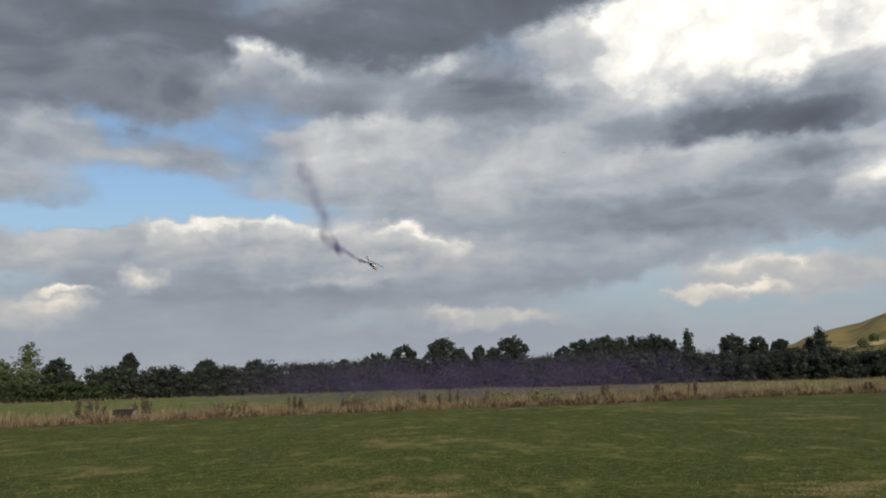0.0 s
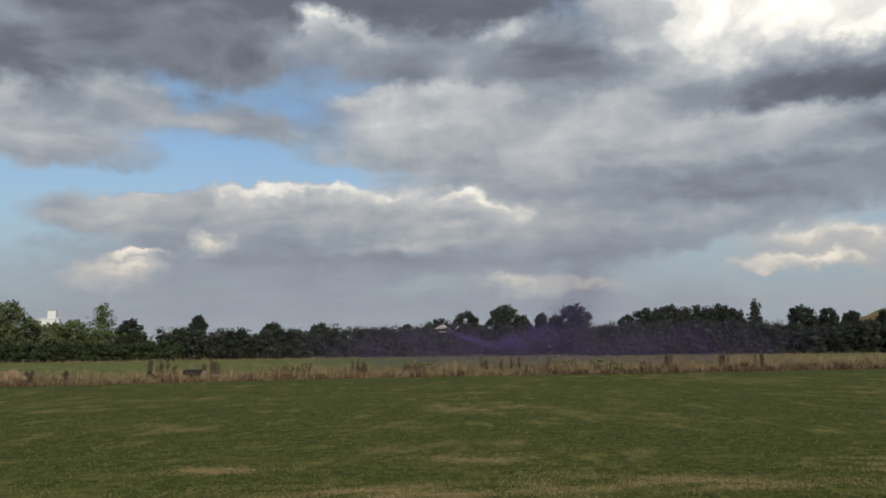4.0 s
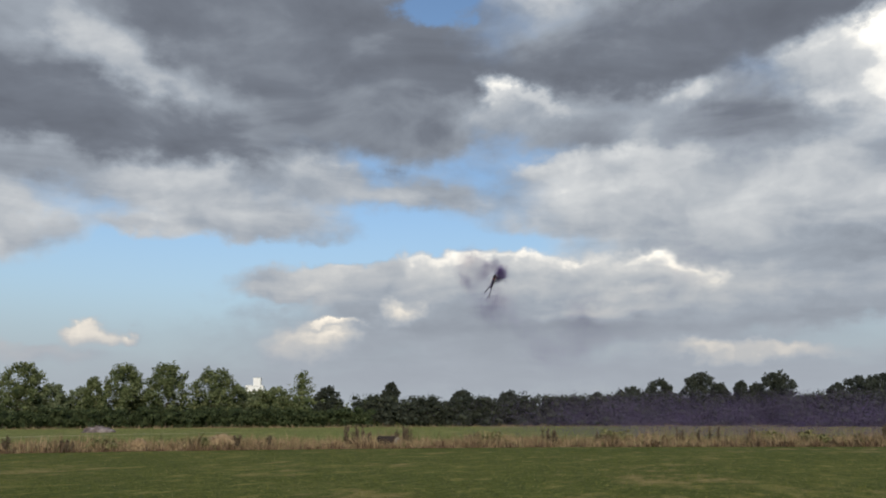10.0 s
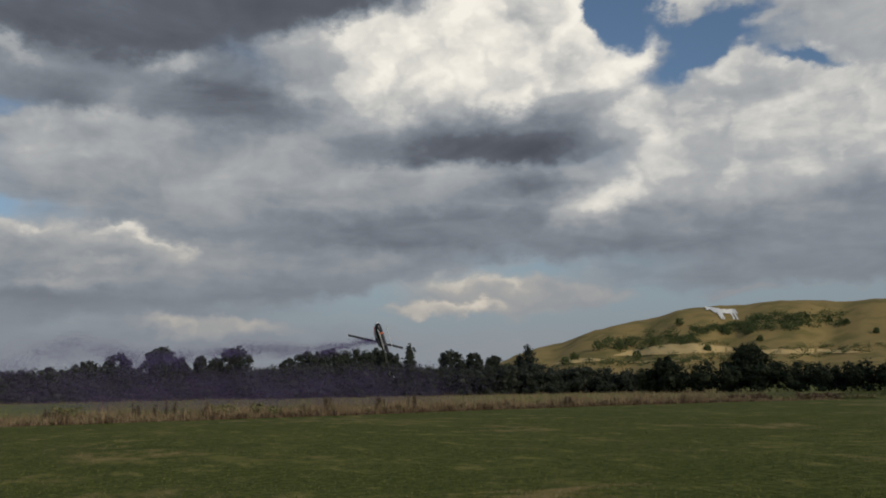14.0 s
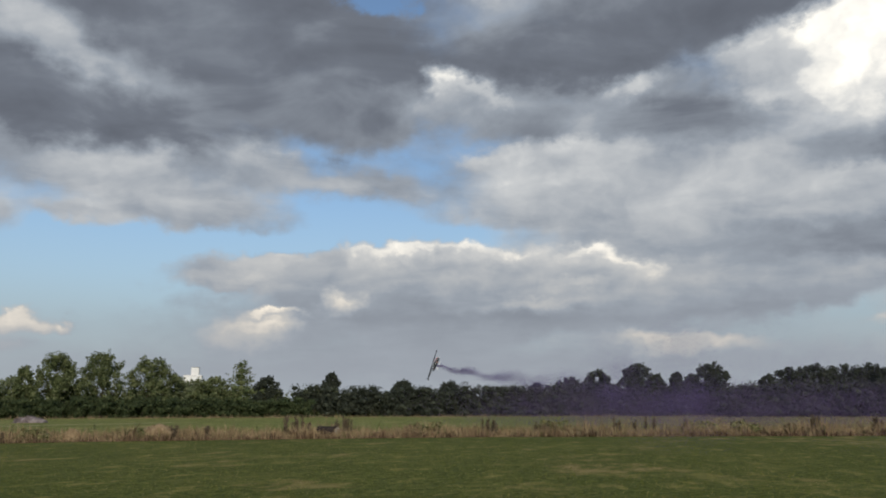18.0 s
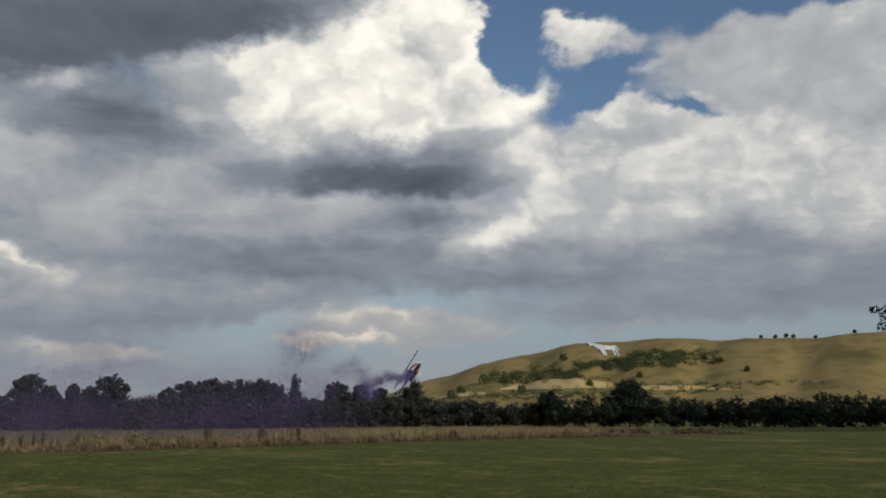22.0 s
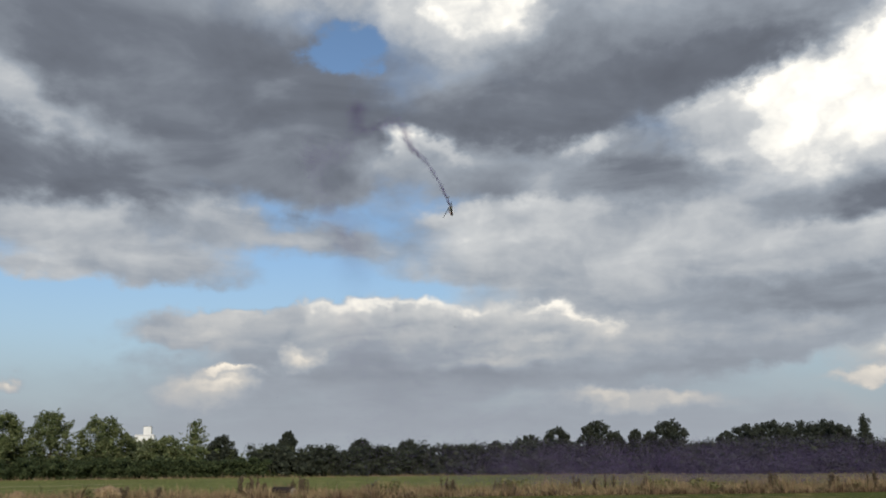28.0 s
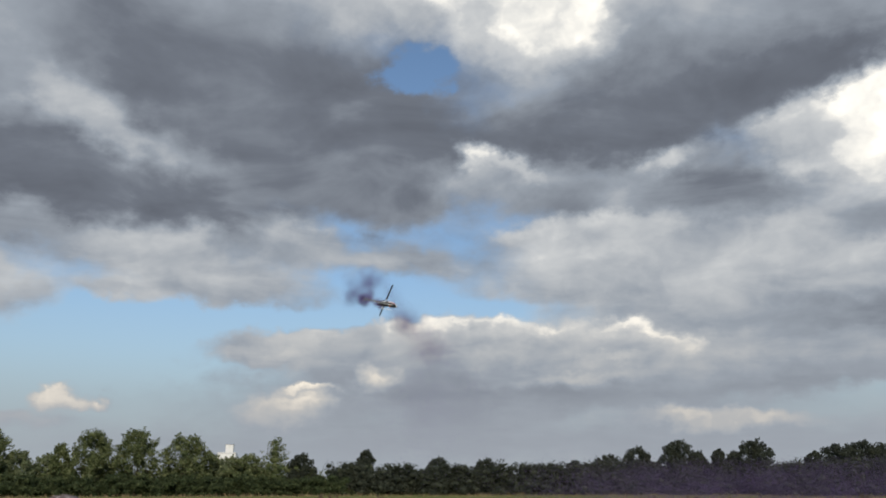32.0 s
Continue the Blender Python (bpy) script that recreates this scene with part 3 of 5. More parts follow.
def flecks(centres, normals, size, jitter=0.4, ratio=0.7):
    """Small leaf-shaped four-cornered pieces at the centres, facing about along the normals."""
    n = len(centres)
    normals = normals + rng.normal(0, jitter, (n, 3))
    normals /= np.linalg.norm(normals, axis=1, keepdims=True) + 1e-9
    side = np.cross(normals, rng.normal(0, 1, (n, 3)))
    side /= np.linalg.norm(side, axis=1, keepdims=True) + 1e-9
    along = np.cross(normals, side)
    s = (size * rng.uniform(0.55, 1.3, n))[:, None]
    corners = np.stack([centres - along * s, centres + side * s * ratio * 0.6, centres + along * s, centres - side * s * ratio * 0.6], 1)
    return corners.reshape(-1, 3), np.arange(4 * n).reshape(-1, 4)


def specks(centres, size):
    """Tiny three-cornered pieces at the centres, turned every way."""
    n = len(centres)
    a = rng.normal(0, 1, (n, 3))
    a /= np.linalg.norm(a, axis=1, keepdims=True)
    b = np.cross(a, rng.normal(0, 1, (n, 3)))
    b /= np.linalg.norm(b, axis=1, keepdims=True) + 1e-9
    s = (size * rng.uniform(0.7, 1.3, n))[:, None]
    v = np.stack([centres + a * s, centres - a * s * 0.5 + b * s * 0.87, centres - a * s * 0.5 - b * s * 0.87], 1)
    return v.reshape(-1, 3), np.arange(3 * n).reshape(-1, 3)


def crown_mesh(name, lobes, count, leaf, mat, droop=0.0, core=0.55):
    """A crown of leaf sprays on the shells of several lobes (x, y, z, rx, ry, rz)."""
    lobes = np.asarray(lobes, float)
    whole = len(lobes)
    # smaller sprays stand out all over the lobes, so that the outline is ragged and lets the sky through
    many = 13
    out = rng.normal(0, 1, (len(lobes) * many, 3))
    out /= np.linalg.norm(out, axis=1, keepdims=True)
    home = np.repeat(lobes, many, 0)
    share = rng.uniform(0.14, 0.36, (len(home), 1))
    sprays = np.concatenate([home[:, :3] + out * home[:, 3:] * rng.uniform(0.65, 1.14, (len(home), 1)), home[:, 3:] * share], 1)
    lobes = np.concatenate([lobes * (1, 1, 1, 0.82, 0.82, 0.82), sprays])
    area = lobes[:, 3] * lobes[:, 5]
    pick = rng.choice(len(lobes), count, p=area / area.sum())
    d = rng.normal(0, 1, (count, 3))
    d /= np.linalg.norm(d, axis=1, keepdims=True)
    r = rng.uniform(0.55, 1.0, count) ** 0.6
    bumps = 1 + 0.16 * np.sin(d[:, 0] * 7 + pick * 2.1) * np.cos(d[:, 2] * 6 + pick) + 0.1 * np.sin(d[:, 1] * 13 + pick)
    at = lobes[pick, :3] + d * lobes[pick, 3:] * (r * bumps)[:, None]
    at[:, 2] -= droop * rng.uniform(0, 1, count)
    v, f = flecks(at, d + (0, 0, 0.3), leaf, 0.65)
    # inside each lobe a lumpy mass of close leaves stops the view
    ball, tris = lump()
    masses = lobes[:whole]
    k = len(ball)
    lumps = 1 + 0.16 * np.sin(ball[None, :, 0] * 5 + np.arange(whole)[:, None] * 1.7) * np.cos(ball[None, :, 2] * 4 + np.arange(whole)[:, None])
    inner = masses[:, None, :3] + ball[None] * masses[:, None, 3:] * (0.92 * core) * lumps[:, :, None]
    halves = np.concatenate([f[:, [0, 1, 2]], f[:, [0, 2, 3]]])
    faces = np.concatenate([halves, (tris[None] + (np.arange(whole) * k)[:, None, None] + len(v)).reshape(-1, 3)])
    return mesh_of(name, np.concatenate([v, inner.reshape(-1, 3)]), faces, mat)


@functools.lru_cache(maxsize=None)
def lump():
    bm = bmesh.new()
    bmesh.ops.create_icosphere(bm, subdivisions=1, radius=1)
    out = np.array([tuple(v.co) for v in bm.verts]), np.array([[v.index for v in f.verts] for f in bm.faces])
    bm.free()
    return out


def tree(kind, at, height, half, mat, lobes=None, count=1500, leaf=0.38, bare=0.25, seed=0, label="", category="tree", group="", lean=0.0, slim=False):
    """A tree with tapered trunk, limbs and a crown of leaf sprays."""
    r = random.Random(seed)
    thing = new(kind)
    thing.location = at
    if label:
        tagged(thing, label, category, group)
    trunk_r = max(0.12, height * 0.022)
    top = height * (0.55 if not slim else 0.8)
    bm = rod((0, 0, -0.3), (r.uniform(-0.2, 0.2), 0, top * 0.5), trunk_r * 1.2, trunk_r * 0.8)
    bm = join(bm, rod((0, 0, top * 0.48), (lean * 0.5, 0, top), trunk_r * 0.8, trunk_r * 0.35))
    part("trunk", bm, BARK, thing)
    if lobes is None:
        lobes = []
        low = height * bare
        tall = height - low
        shift = r.uniform(-0.18, 0.18) * half
        lobes.append((lean * 0.5, 0, low + tall * 0.46, half * 0.6, half * 0.6, tall * 0.36))
        for i in range(38):  # clumps on an uneven egg, widest below its middle
            f = (i + r.uniform(0.1, 0.9)) / 38
            wide = math.sin(math.pi * min(1.0, 0.16 + 0.80 * f)) ** 0.7
            a = i * 2.399 + r.uniform(-0.5, 0.5)
            k = wide * r.uniform(0.66, 1.08)
            size = r.uniform(0.17, 0.31)
            lobes.append((math.cos(a) * 0.9 * half * k + (lean + shift) * f, math.sin(a) * 0.9 * half * k, low + tall * (0.04 + 0.88 * f), size * half, size * half, max(0.09 * tall, size * half * 0.75)))
    for i, lobe in enumerate(lobes[: 6 if not slim else 1]):
        start = top * (0.45 + 0.08 * i)
        part("limb", rod((lean * 0.3, 0, min(start, top)), (lobe[0] * 0.85, lobe[1] * 0.85, max(lobe[2] - lobe[5] * 0.2, start * 0.8)), trunk_r * 0.42, trunk_r * 0.14, 6), BARK, thing)
    part("crown", crown_mesh("crown", lobes, count, leaf, mat), mat, thing)
    return thing


def bush(at, height, half, mat, count=520, leaf=0.4, seed=0, label="", group="", kind="hedge_shrub", deep=None):
    """A shrub that is leafy down to the ground, on a few short stems."""
    r = random.Random(seed)
    thing = new(kind)
    thing.location = at
    tagged(thing, label, "shrub", group)
    deep = deep or half * 0.7
    lobes = []
    for i in range(5):  # the close inner mass
        lobes.append(((i - 2) * 0.4 * half, 0.2 * deep, height * 0.42, half * 0.34, deep * 0.6, height * r.uniform(0.36, 0.44)))
    for i in range(30):  # clumps over the face, shoulders and top
        x = r.uniform(-1.12, 1.12)
        f = r.uniform(0.08, 0.86)
        size = height * r.uniform(0.1, 0.18)
        lobes.append((x * half, r.uniform(-0.8, 0.3) * deep * (1.15 - 0.5 * f), height * f, size * 1.5, size * 1.2, size))
    for x in (-0.4 * half, 0.0, 0.45 * half):
        part("stem", rod((x, 0, -0.2), (x * 1.5, 0.1, height * 0.5), 0.07, 0.03, 5), BARK, thing)
    part("foliage", crown_mesh("foliage", lobes, count, leaf, mat, core=0.62), mat, thing)
    return thing


# ---- ground ----
def disc(name, rings, sides, z, mat):
    verts, faces = [(0, 0, z)], []
    for r in rings:
        verts += [(r * math.cos(2 * math.pi * i / sides), r * math.sin(2 * math.pi * i / sides), z) for i in range(sides)]
    for i in range(sides):
        faces.append((0, 1 + i, 1 + (i + 1) % sides))
    for k in range(len(rings) - 1):
        a, b = 1 + k * sides, 1 + (k + 1) * sides
        for i in range(sides):
            j = (i + 1) % sides
            faces.append((a + i, b + i, b + j, a + j))
    return tagged(new(name, mesh_of(name, verts, faces, mat)), kind="structure")


ground = tagged(disc("ground", [5, 15, 40, 100, 300, 900, 2500, 4900], 64, 0.0, MOWN), "wide mown airfield of green grass with dry yellow streaks", "grass field")

# front edge of the unmown strip, from the left end to the right end
EDGE = [(-62, 8), (-50, 20), (-38, 31.5), (-27, 41), (-18, 46), (-8, 51), (3, 53.5), (11, 55), (20, 58), (30, 60.5), (38, 61.5), (45, 62), (52, 61)]


def edge_at(s):
    """A point on the strip's front edge for s from 0 to 1, and the way across it."""
    xs = np.linspace(0, 1, len(EDGE))
    p = Vector((np.interp(s, xs, [e[0] for e in EDGE]), np.interp(s, xs, [e[1] for e in EDGE]), 0))
    return p, p.normalized()


def band_mesh(name, near, far, z, mat, steps=60):
    verts, faces = [], []
    for i in range(steps + 1):
        p, out = edge_at(i / steps)
        w = 0.4 * math.sin(i * 1.7) + 0.3 * math.sin(i * 0.61)
        for d in np.linspace(near + w, far, 5):
            q = p + out * d
            verts.append((q.x, q.y, z))
    for i in range(steps):
        for j in range(4):
            a = i * 5 + j
            faces.append((a, a + 5, a + 6, a + 1))
    return tagged(new(name, mesh_of(name, verts, faces, mat)), kind="structure")


tagged(band_mesh("pasture", 0.5, 150.0, 0.02, PASTURE), "pale green grazed pasture behind the unmown strip", "pasture")

# ---- the down with its chalk horse ----
RIDGE = [(-16, 0.0), (-19.5, 0.9), (-21.5, 1.75), (-23.2, 2.35), (-26, 3.1), (-29.6, 3.95), (-32, 4.38), (-35.9, 4.66), (-39.9, 4.58), (-44, 4.42), (-50, 4.56), (-60, 4.7), (-80, 4.2), (-100, 2.0)]


def down_z(az, r):
    """Height of the down at that bearing and distance."""
    el = np.interp(-az, [-a for a, _ in RIDGE], [e for _, e in RIDGE])
    top = 1600 * math.tan(radians(el)) + (1.6 if el > 0 else 0)
    s = (r - 850) / 750
    k = float(np.interp(s, [0, 0.2, 0.35, 0.5, 0.62, 0.75, 0.9, 1.0, 1.3, 2.2], [0, 0.05, 0.12, 0.24, 0.42, 0.66, 0.92, 1.0, 1.02, 0.9]))
    rough = 1.6 * math.sin(az * 2.3 + r * 0.011) + 1.2 * math.sin(az * 5.1 - r * 0.017) + 5.0 * math.sin(az * 1.15 + 1.4 + r * 0.004)  # shallow folds down the slope
    return top * k + rough * min(1, k * 3) * (1 if s < 0.95 else 0.4) - (0.5 if k == 0 else 0)


def draped(name, az0, az1, r0, r1, na, nr, lift, mat, edge=None):
    """A sheet laid on the down between two bearings and two distances."""
    verts, faces = [], []
    for i in range(na + 1):
        for j in range(nr + 1):
            f, g = i / na, j / nr
            az = az0 + (az1 - az0) * f
            lo, hi = edge(f) if edge else (r0, r1)
            r = lo + (hi - lo) * g
            verts.append(tuple(spot(az, r, down_z(az, r) + lift)))
    for i in range(na):
        for j in range(nr):
            a = i * (nr + 1) + j
            faces.append((a, a + 1, a + nr + 2, a + nr + 1))
    return new(name, mesh_of(name, verts, faces, mat, True))


tagged(draped("hill", -14, -104, 848, 2500, 180, 60, 0.0, DOWN), "long grassy chalk hill with dry olive and tan slopes", "hill", kind="structure")


def seen_at(az, el):
    """The distance at which the slope stands that high over the level."""
    r = 860.0
    while r < 1600 and math.degrees(math.atan2(down_z(az, r) - 1.6, r)) < el:
        r += 4
    return r


def horse():
    """The white horse cut into the slope: body, neck, head, four legs and tail as one flat chalk figure."""
    shapes = []

    def blob(cx, cy, rx, ry, tilt=0.0, n=20):
        t = radians(tilt)
        shapes.append([(cx + rx * math.cos(a) * math.cos(t) - ry * math.sin(a) * math.sin(t), cy + rx * math.cos(a) * math.sin(t) + ry * math.sin(a) * math.cos(t)) for a in [2 * math.pi * i / n for i in range(n)]])

    blob(118, 45, 52, 12)
    blob(84, 47, 20, 15, -25)
    blob(157, 46, 17, 14)
    shapes.append([(18, 66), (32, 56), (70, 34), (96, 56), (62, 62), (36, 69)])
    shapes.append([(2, 69), (14, 69), (34, 68), (34, 58), (26, 50), (17, 51), (14, 60)])
    for x in (0, 13):
        shapes.append([(72 + x, 42), (92 + x, 40), (106 + x, 10), (108 + x, 2), (99 + x, 1), (97 + x, 9)])
    for x in (0, 19):
        shapes.append([(142 + x, 44), (160 + x, 42), (166 + x, 24), (177 + x, 7), (176 + x, 2), (166 + x, 2), (166 + x, 9), (155 + x, 25)])
    shapes.append([(160, 58), (176, 57), (192, 40), (193, 29), (187, 32), (180, 44), (168, 51)])
    verts, faces = [], []
    for k, s in enumerate(shapes):
        cx, cy = sum(p[0] for p in s) / len(s), sum(p[1] for p in s) / len(s)
        base = len(verts)
        for x, y in [(cx, cy)] + s:
            az = -33.07 - x * 2.0 / 196
            r = seen_at(az, 3.68 - x * 0.12 / 196 + y * 0.0112)
            verts.append(tuple(spot(az, r, down_z(az, r) + 1.4 + 0.05 * k)))
        faces += [(base, base + 1 + i, base + 1 + (i + 1) % len(s)) for i in range(len(s))]
    return tagged(new("chalk_horse", mesh_of("chalk_horse", verts, faces, CHALK)), "white chalk horse figure cut into the hillside", "hill figure")


horse()

# bearings of its ends, height of its foot in degrees at both, and its depth
for az0, az1, lo0, lo1, deep in ((-27.6, -35.4, 1.62, 1.66, 0.62), (-23.8, -27.2, 1.18, 1.36, 0.26), (-34.0, -42.0, 1.5, 1.42, 0.3), (-28.5, -33.0, 1.18, 1.2, 0.14)):
    def field_edge(f, a=(az0, az1, lo0, lo1, deep)):
        az, lo = a[0] + (a[1] - a[0]) * f, a[2] + (a[3] - a[2]) * f
        return seen_at(az, lo), seen_at(az, lo + a[4] * max(0.06, math.sin(math.pi * f)) ** 0.8)

    tagged(draped("stubble_field", az0, az1, 0, 0, 20, 5, 0.9, STUBBLE, edge=field_edge), "harvested golden stubble field at the foot of the hill", "field", "stubble fields", kind="structure")


def scrub(name, spans, count, size, label):
    """Bushes between two bearings and two heights in degrees, as thick as the span says."""
    at = []
    for az0, az1, lo, hi, share in spans:
        for _ in range(int(count * share)):
            az = rng.uniform(az1, az0)
            r = seen_at(az, rng.uniform(lo, hi) + 0.1 * math.sin(az * 5))
            h = rng.uniform(2.0, 6.0)
            c = spot(az, r, down_z(az, r) + h * 0.4)
            for _k in range(34):
                at.append((c.x + rng.normal(0, h * 0.7), c.y + rng.normal(0, h * 0.7), c.z + rng.normal(0, h * 0.38)))
    at = np.array(at)
    v, f = flecks(at, rng.normal(0, 1, (len(at), 3)), size, 0.3)
    return tagged(new(name, mesh_of(name, v, f, LEAF_FAR)), label, "scrub", kind="stuff")


scrub("hillside_scrub", [(-32.3, -34.2, 2.9, 3.2, 0.2), (-34.0, -36.0, 2.8, 3.4, 0.3), (-35.6, -38.6, 2.9, 3.85, 0.42), (-31.0, -32.7, 2.25, 2.75, 0.16), (-32.8, -34.5, 2.1, 2.25, 0.02), (-38.2, -41.0, 3.0, 3.8, 0.2), (-27.0, -30.5, 1.95, 2.75, 0.22), (-29.5, -31.5, 2.6, 3.1, 0.06)], 620, 1.1, "dark green scrub spread in bands over the hillside")
scrub("foot_hedge", [(-26, -40, 1.3, 1.36, 0.3), (-28, -42, 1.5, 1.54, 0.2), (-24, -31, 1.08, 1.14, 0.2), (-36, -47, 1.75, 1.8, 0.2), (-31, -33.0, 1.2, 1.3, 0.1)], 300, 1.0, "dark hedges between the fields below the hill")
for i, (az, r, h) in enumerate(((-21.0, 1290, 12), (-21.7, 1330, 14), (-26.6, 1345, 17), (-27.9, 1345, 15), (-28.6, 1370, 16), (-31.6, 1420, 12), (-30.0, 1335, 15), (-38.9, 1420, 7), (-40.1, 1430, 8), (-33.2, 1275, 9), (-41.0, 1400, 9), (-42.5, 1330, 8), (-44.2, 1600, 6), (-44.8, 1605, 7), (-45.2, 1605, 6), (-43.4, 1602, 5), (-46.4, 1605, 5), (-48.5, 1605, 5), (-29.0, 1290, 13), (-36.2, 1300, 8), (-24.6, 1290, 12), (-25.2, 1300, 12))):
    tree("hillside_tree", spot(az, r, down_z(az, r) - 0.3), h, h * 0.55, LEAF_FAR, count=260, leaf=1.5, bare=0.1, seed=300 + i, label="dark rounded tree standing alone on the hillside", group="trees on the hill")

# ---- trees and hedges round the field ----
T = math.tan


def top_of(el, dist):
    return 1.6 + dist * T(radians(el))


def hedgerow_tree(az, el, hw, d, mat, bare, label, seed):
    """One tree: bearing, height of its top and half width in degrees, distance, leaf, first height of leaves."""
    tree("hedgerow_tree", spot(az, d), top_of(el, d), d * T(radians(hw)) * 1.16, mat, count=int(4400 + 4700 * hw), leaf=0.21, bare=bare, seed=seed, label=label, group="trees along the hedge")


hedgerow_tree(46.2, 1.95, 0.85, 185, LEAF_PALE, 0.15, "pale silvery willow with an open feathery crown", 40)
hedgerow_tree(44.7, 1.45, 0.7, 185, LEAF_PALE, 0.1, "small pale willow rising from the hedge", 41)
hedgerow_tree(43.1, 2.98, 1.6, 180, LEAF, 0.15, "broad green tree rising above the hedge", 42)
hedgerow_tree(40.7, 3.27, 1.45, 180, LEAF, 0.15, "tall rounded green tree above the hedge", 43)
hedgerow_tree(38.9, 2.05, 0.95, 180, LEAF_PALE, 0.1, "small grey-green tree beside taller ones", 44)
hedgerow_tree(37.4, 1.9, 0.7, 182, LEAF_PALE, 0.1, "small grey-green tree beside taller ones", 45)
hedgerow_tree(35.0, 3.28, 1.35, 178, LEAF, 0.15, "tall rounded green tree above the hedge", 46)
hedgerow_tree(36.7, 2.5, 0.6, 178, LEAF, 0.15, "slender green tree leaning on a taller one", 47)
hedgerow_tree(32.5, 3.42, 1.35, 176, LEAF, 0.15, "tall rounded green tree above the hedge", 48)
hedgerow_tree(29.8, 3.12, 1.4, 176, LEAF, 0.15, "broad green tree with an uneven top", 49)
hedgerow_tree(28.3, 1.88, 0.95, 180, LEAF_PALE, 0.1, "small grey-green tree beside taller ones", 50)
hedgerow_tree(26.2, 1.95, 1.0, 178, LEAF, 0.1, "low green tree in the hedge", 51)
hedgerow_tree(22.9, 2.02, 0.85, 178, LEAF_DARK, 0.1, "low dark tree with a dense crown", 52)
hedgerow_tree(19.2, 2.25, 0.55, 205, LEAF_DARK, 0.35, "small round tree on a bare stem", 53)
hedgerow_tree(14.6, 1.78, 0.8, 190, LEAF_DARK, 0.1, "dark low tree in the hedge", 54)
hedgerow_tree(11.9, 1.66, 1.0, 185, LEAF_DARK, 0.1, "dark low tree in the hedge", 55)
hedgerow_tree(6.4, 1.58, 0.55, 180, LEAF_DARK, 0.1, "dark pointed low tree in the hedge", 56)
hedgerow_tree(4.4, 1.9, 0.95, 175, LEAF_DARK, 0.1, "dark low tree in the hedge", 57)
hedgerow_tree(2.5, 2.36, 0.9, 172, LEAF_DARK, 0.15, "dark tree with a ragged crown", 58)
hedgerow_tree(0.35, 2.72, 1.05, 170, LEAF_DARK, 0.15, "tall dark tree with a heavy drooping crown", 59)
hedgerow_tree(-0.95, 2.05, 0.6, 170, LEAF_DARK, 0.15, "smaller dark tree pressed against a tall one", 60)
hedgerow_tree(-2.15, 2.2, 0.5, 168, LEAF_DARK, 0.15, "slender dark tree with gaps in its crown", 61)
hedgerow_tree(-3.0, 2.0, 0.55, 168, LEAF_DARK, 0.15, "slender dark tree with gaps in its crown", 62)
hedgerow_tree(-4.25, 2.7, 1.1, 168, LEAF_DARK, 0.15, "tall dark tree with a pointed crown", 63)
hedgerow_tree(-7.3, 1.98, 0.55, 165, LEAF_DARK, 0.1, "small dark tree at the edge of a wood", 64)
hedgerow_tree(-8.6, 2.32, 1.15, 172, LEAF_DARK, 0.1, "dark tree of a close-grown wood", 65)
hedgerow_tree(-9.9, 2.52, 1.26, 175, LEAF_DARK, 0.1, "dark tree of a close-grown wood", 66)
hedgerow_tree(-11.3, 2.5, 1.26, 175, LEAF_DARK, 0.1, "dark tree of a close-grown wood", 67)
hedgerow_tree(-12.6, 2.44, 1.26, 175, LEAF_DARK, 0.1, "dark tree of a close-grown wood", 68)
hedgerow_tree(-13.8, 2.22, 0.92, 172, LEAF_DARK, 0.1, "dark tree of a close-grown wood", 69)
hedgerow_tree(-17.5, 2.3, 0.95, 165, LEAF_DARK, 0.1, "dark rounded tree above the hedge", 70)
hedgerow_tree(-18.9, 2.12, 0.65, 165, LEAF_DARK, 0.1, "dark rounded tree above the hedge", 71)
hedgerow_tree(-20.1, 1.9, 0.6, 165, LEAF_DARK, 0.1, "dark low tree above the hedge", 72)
hedgerow_tree(-35.5, 2.15, 1.3, 140, LEAF_SHADED, 0.08, "broad tree standing in the hedge, its leaves coloured as in shade", 73)
hedgerow_tree(-30.6, 1.6, 0.8, 140, LEAF_SHADED, 0.05, "dense tree at the end of the hedge, its leaves coloured as in shade", 74)
hedgerow_tree(27.2, 1.82, 0.75, 182, LEAF_PALE, 0.1, "small grey-green tree before a white building", 90)


def spire(at, height, half, mat, seed, label):
    """A narrow upright tree, widest below its middle."""
    lobes = [(0.1 * math.sin(i * 2.0), 0.1 * math.cos(i * 2.0), height * (0.1 + 0.1 * i), half * w, half * w, height * 0.12) for i, w in enumerate((0.8, 0.95, 1.0, 1.0, 1.0, 0.95, 0.85, 0.68, 0.42))]
    return tree("spire_tree", at, height, half, mat, lobes=lobes, count=3400, leaf=0.22, seed=seed, label=label, group="narrow trees", slim=True)


spire(spot(-14.9, 160), top_of(2.72, 160), 1.35, LEAF_DARK, 1, "narrow dark upright poplar beside the wood")
spire(spot(-22.35, 165), top_of(2.5, 165), 1.9, LEAF_DARK, 2, "narrow dark upright poplar before the hill")
spire(spot(-21.75, 166), top_of(1.95, 166), 1.4, LEAF_DARK, 3, "short dark upright tree beside a taller poplar")
spire(spot(24.6, 190), top_of(2.95, 190), 2.9, LEAF, 4, "pointed green conifer above the hedge")

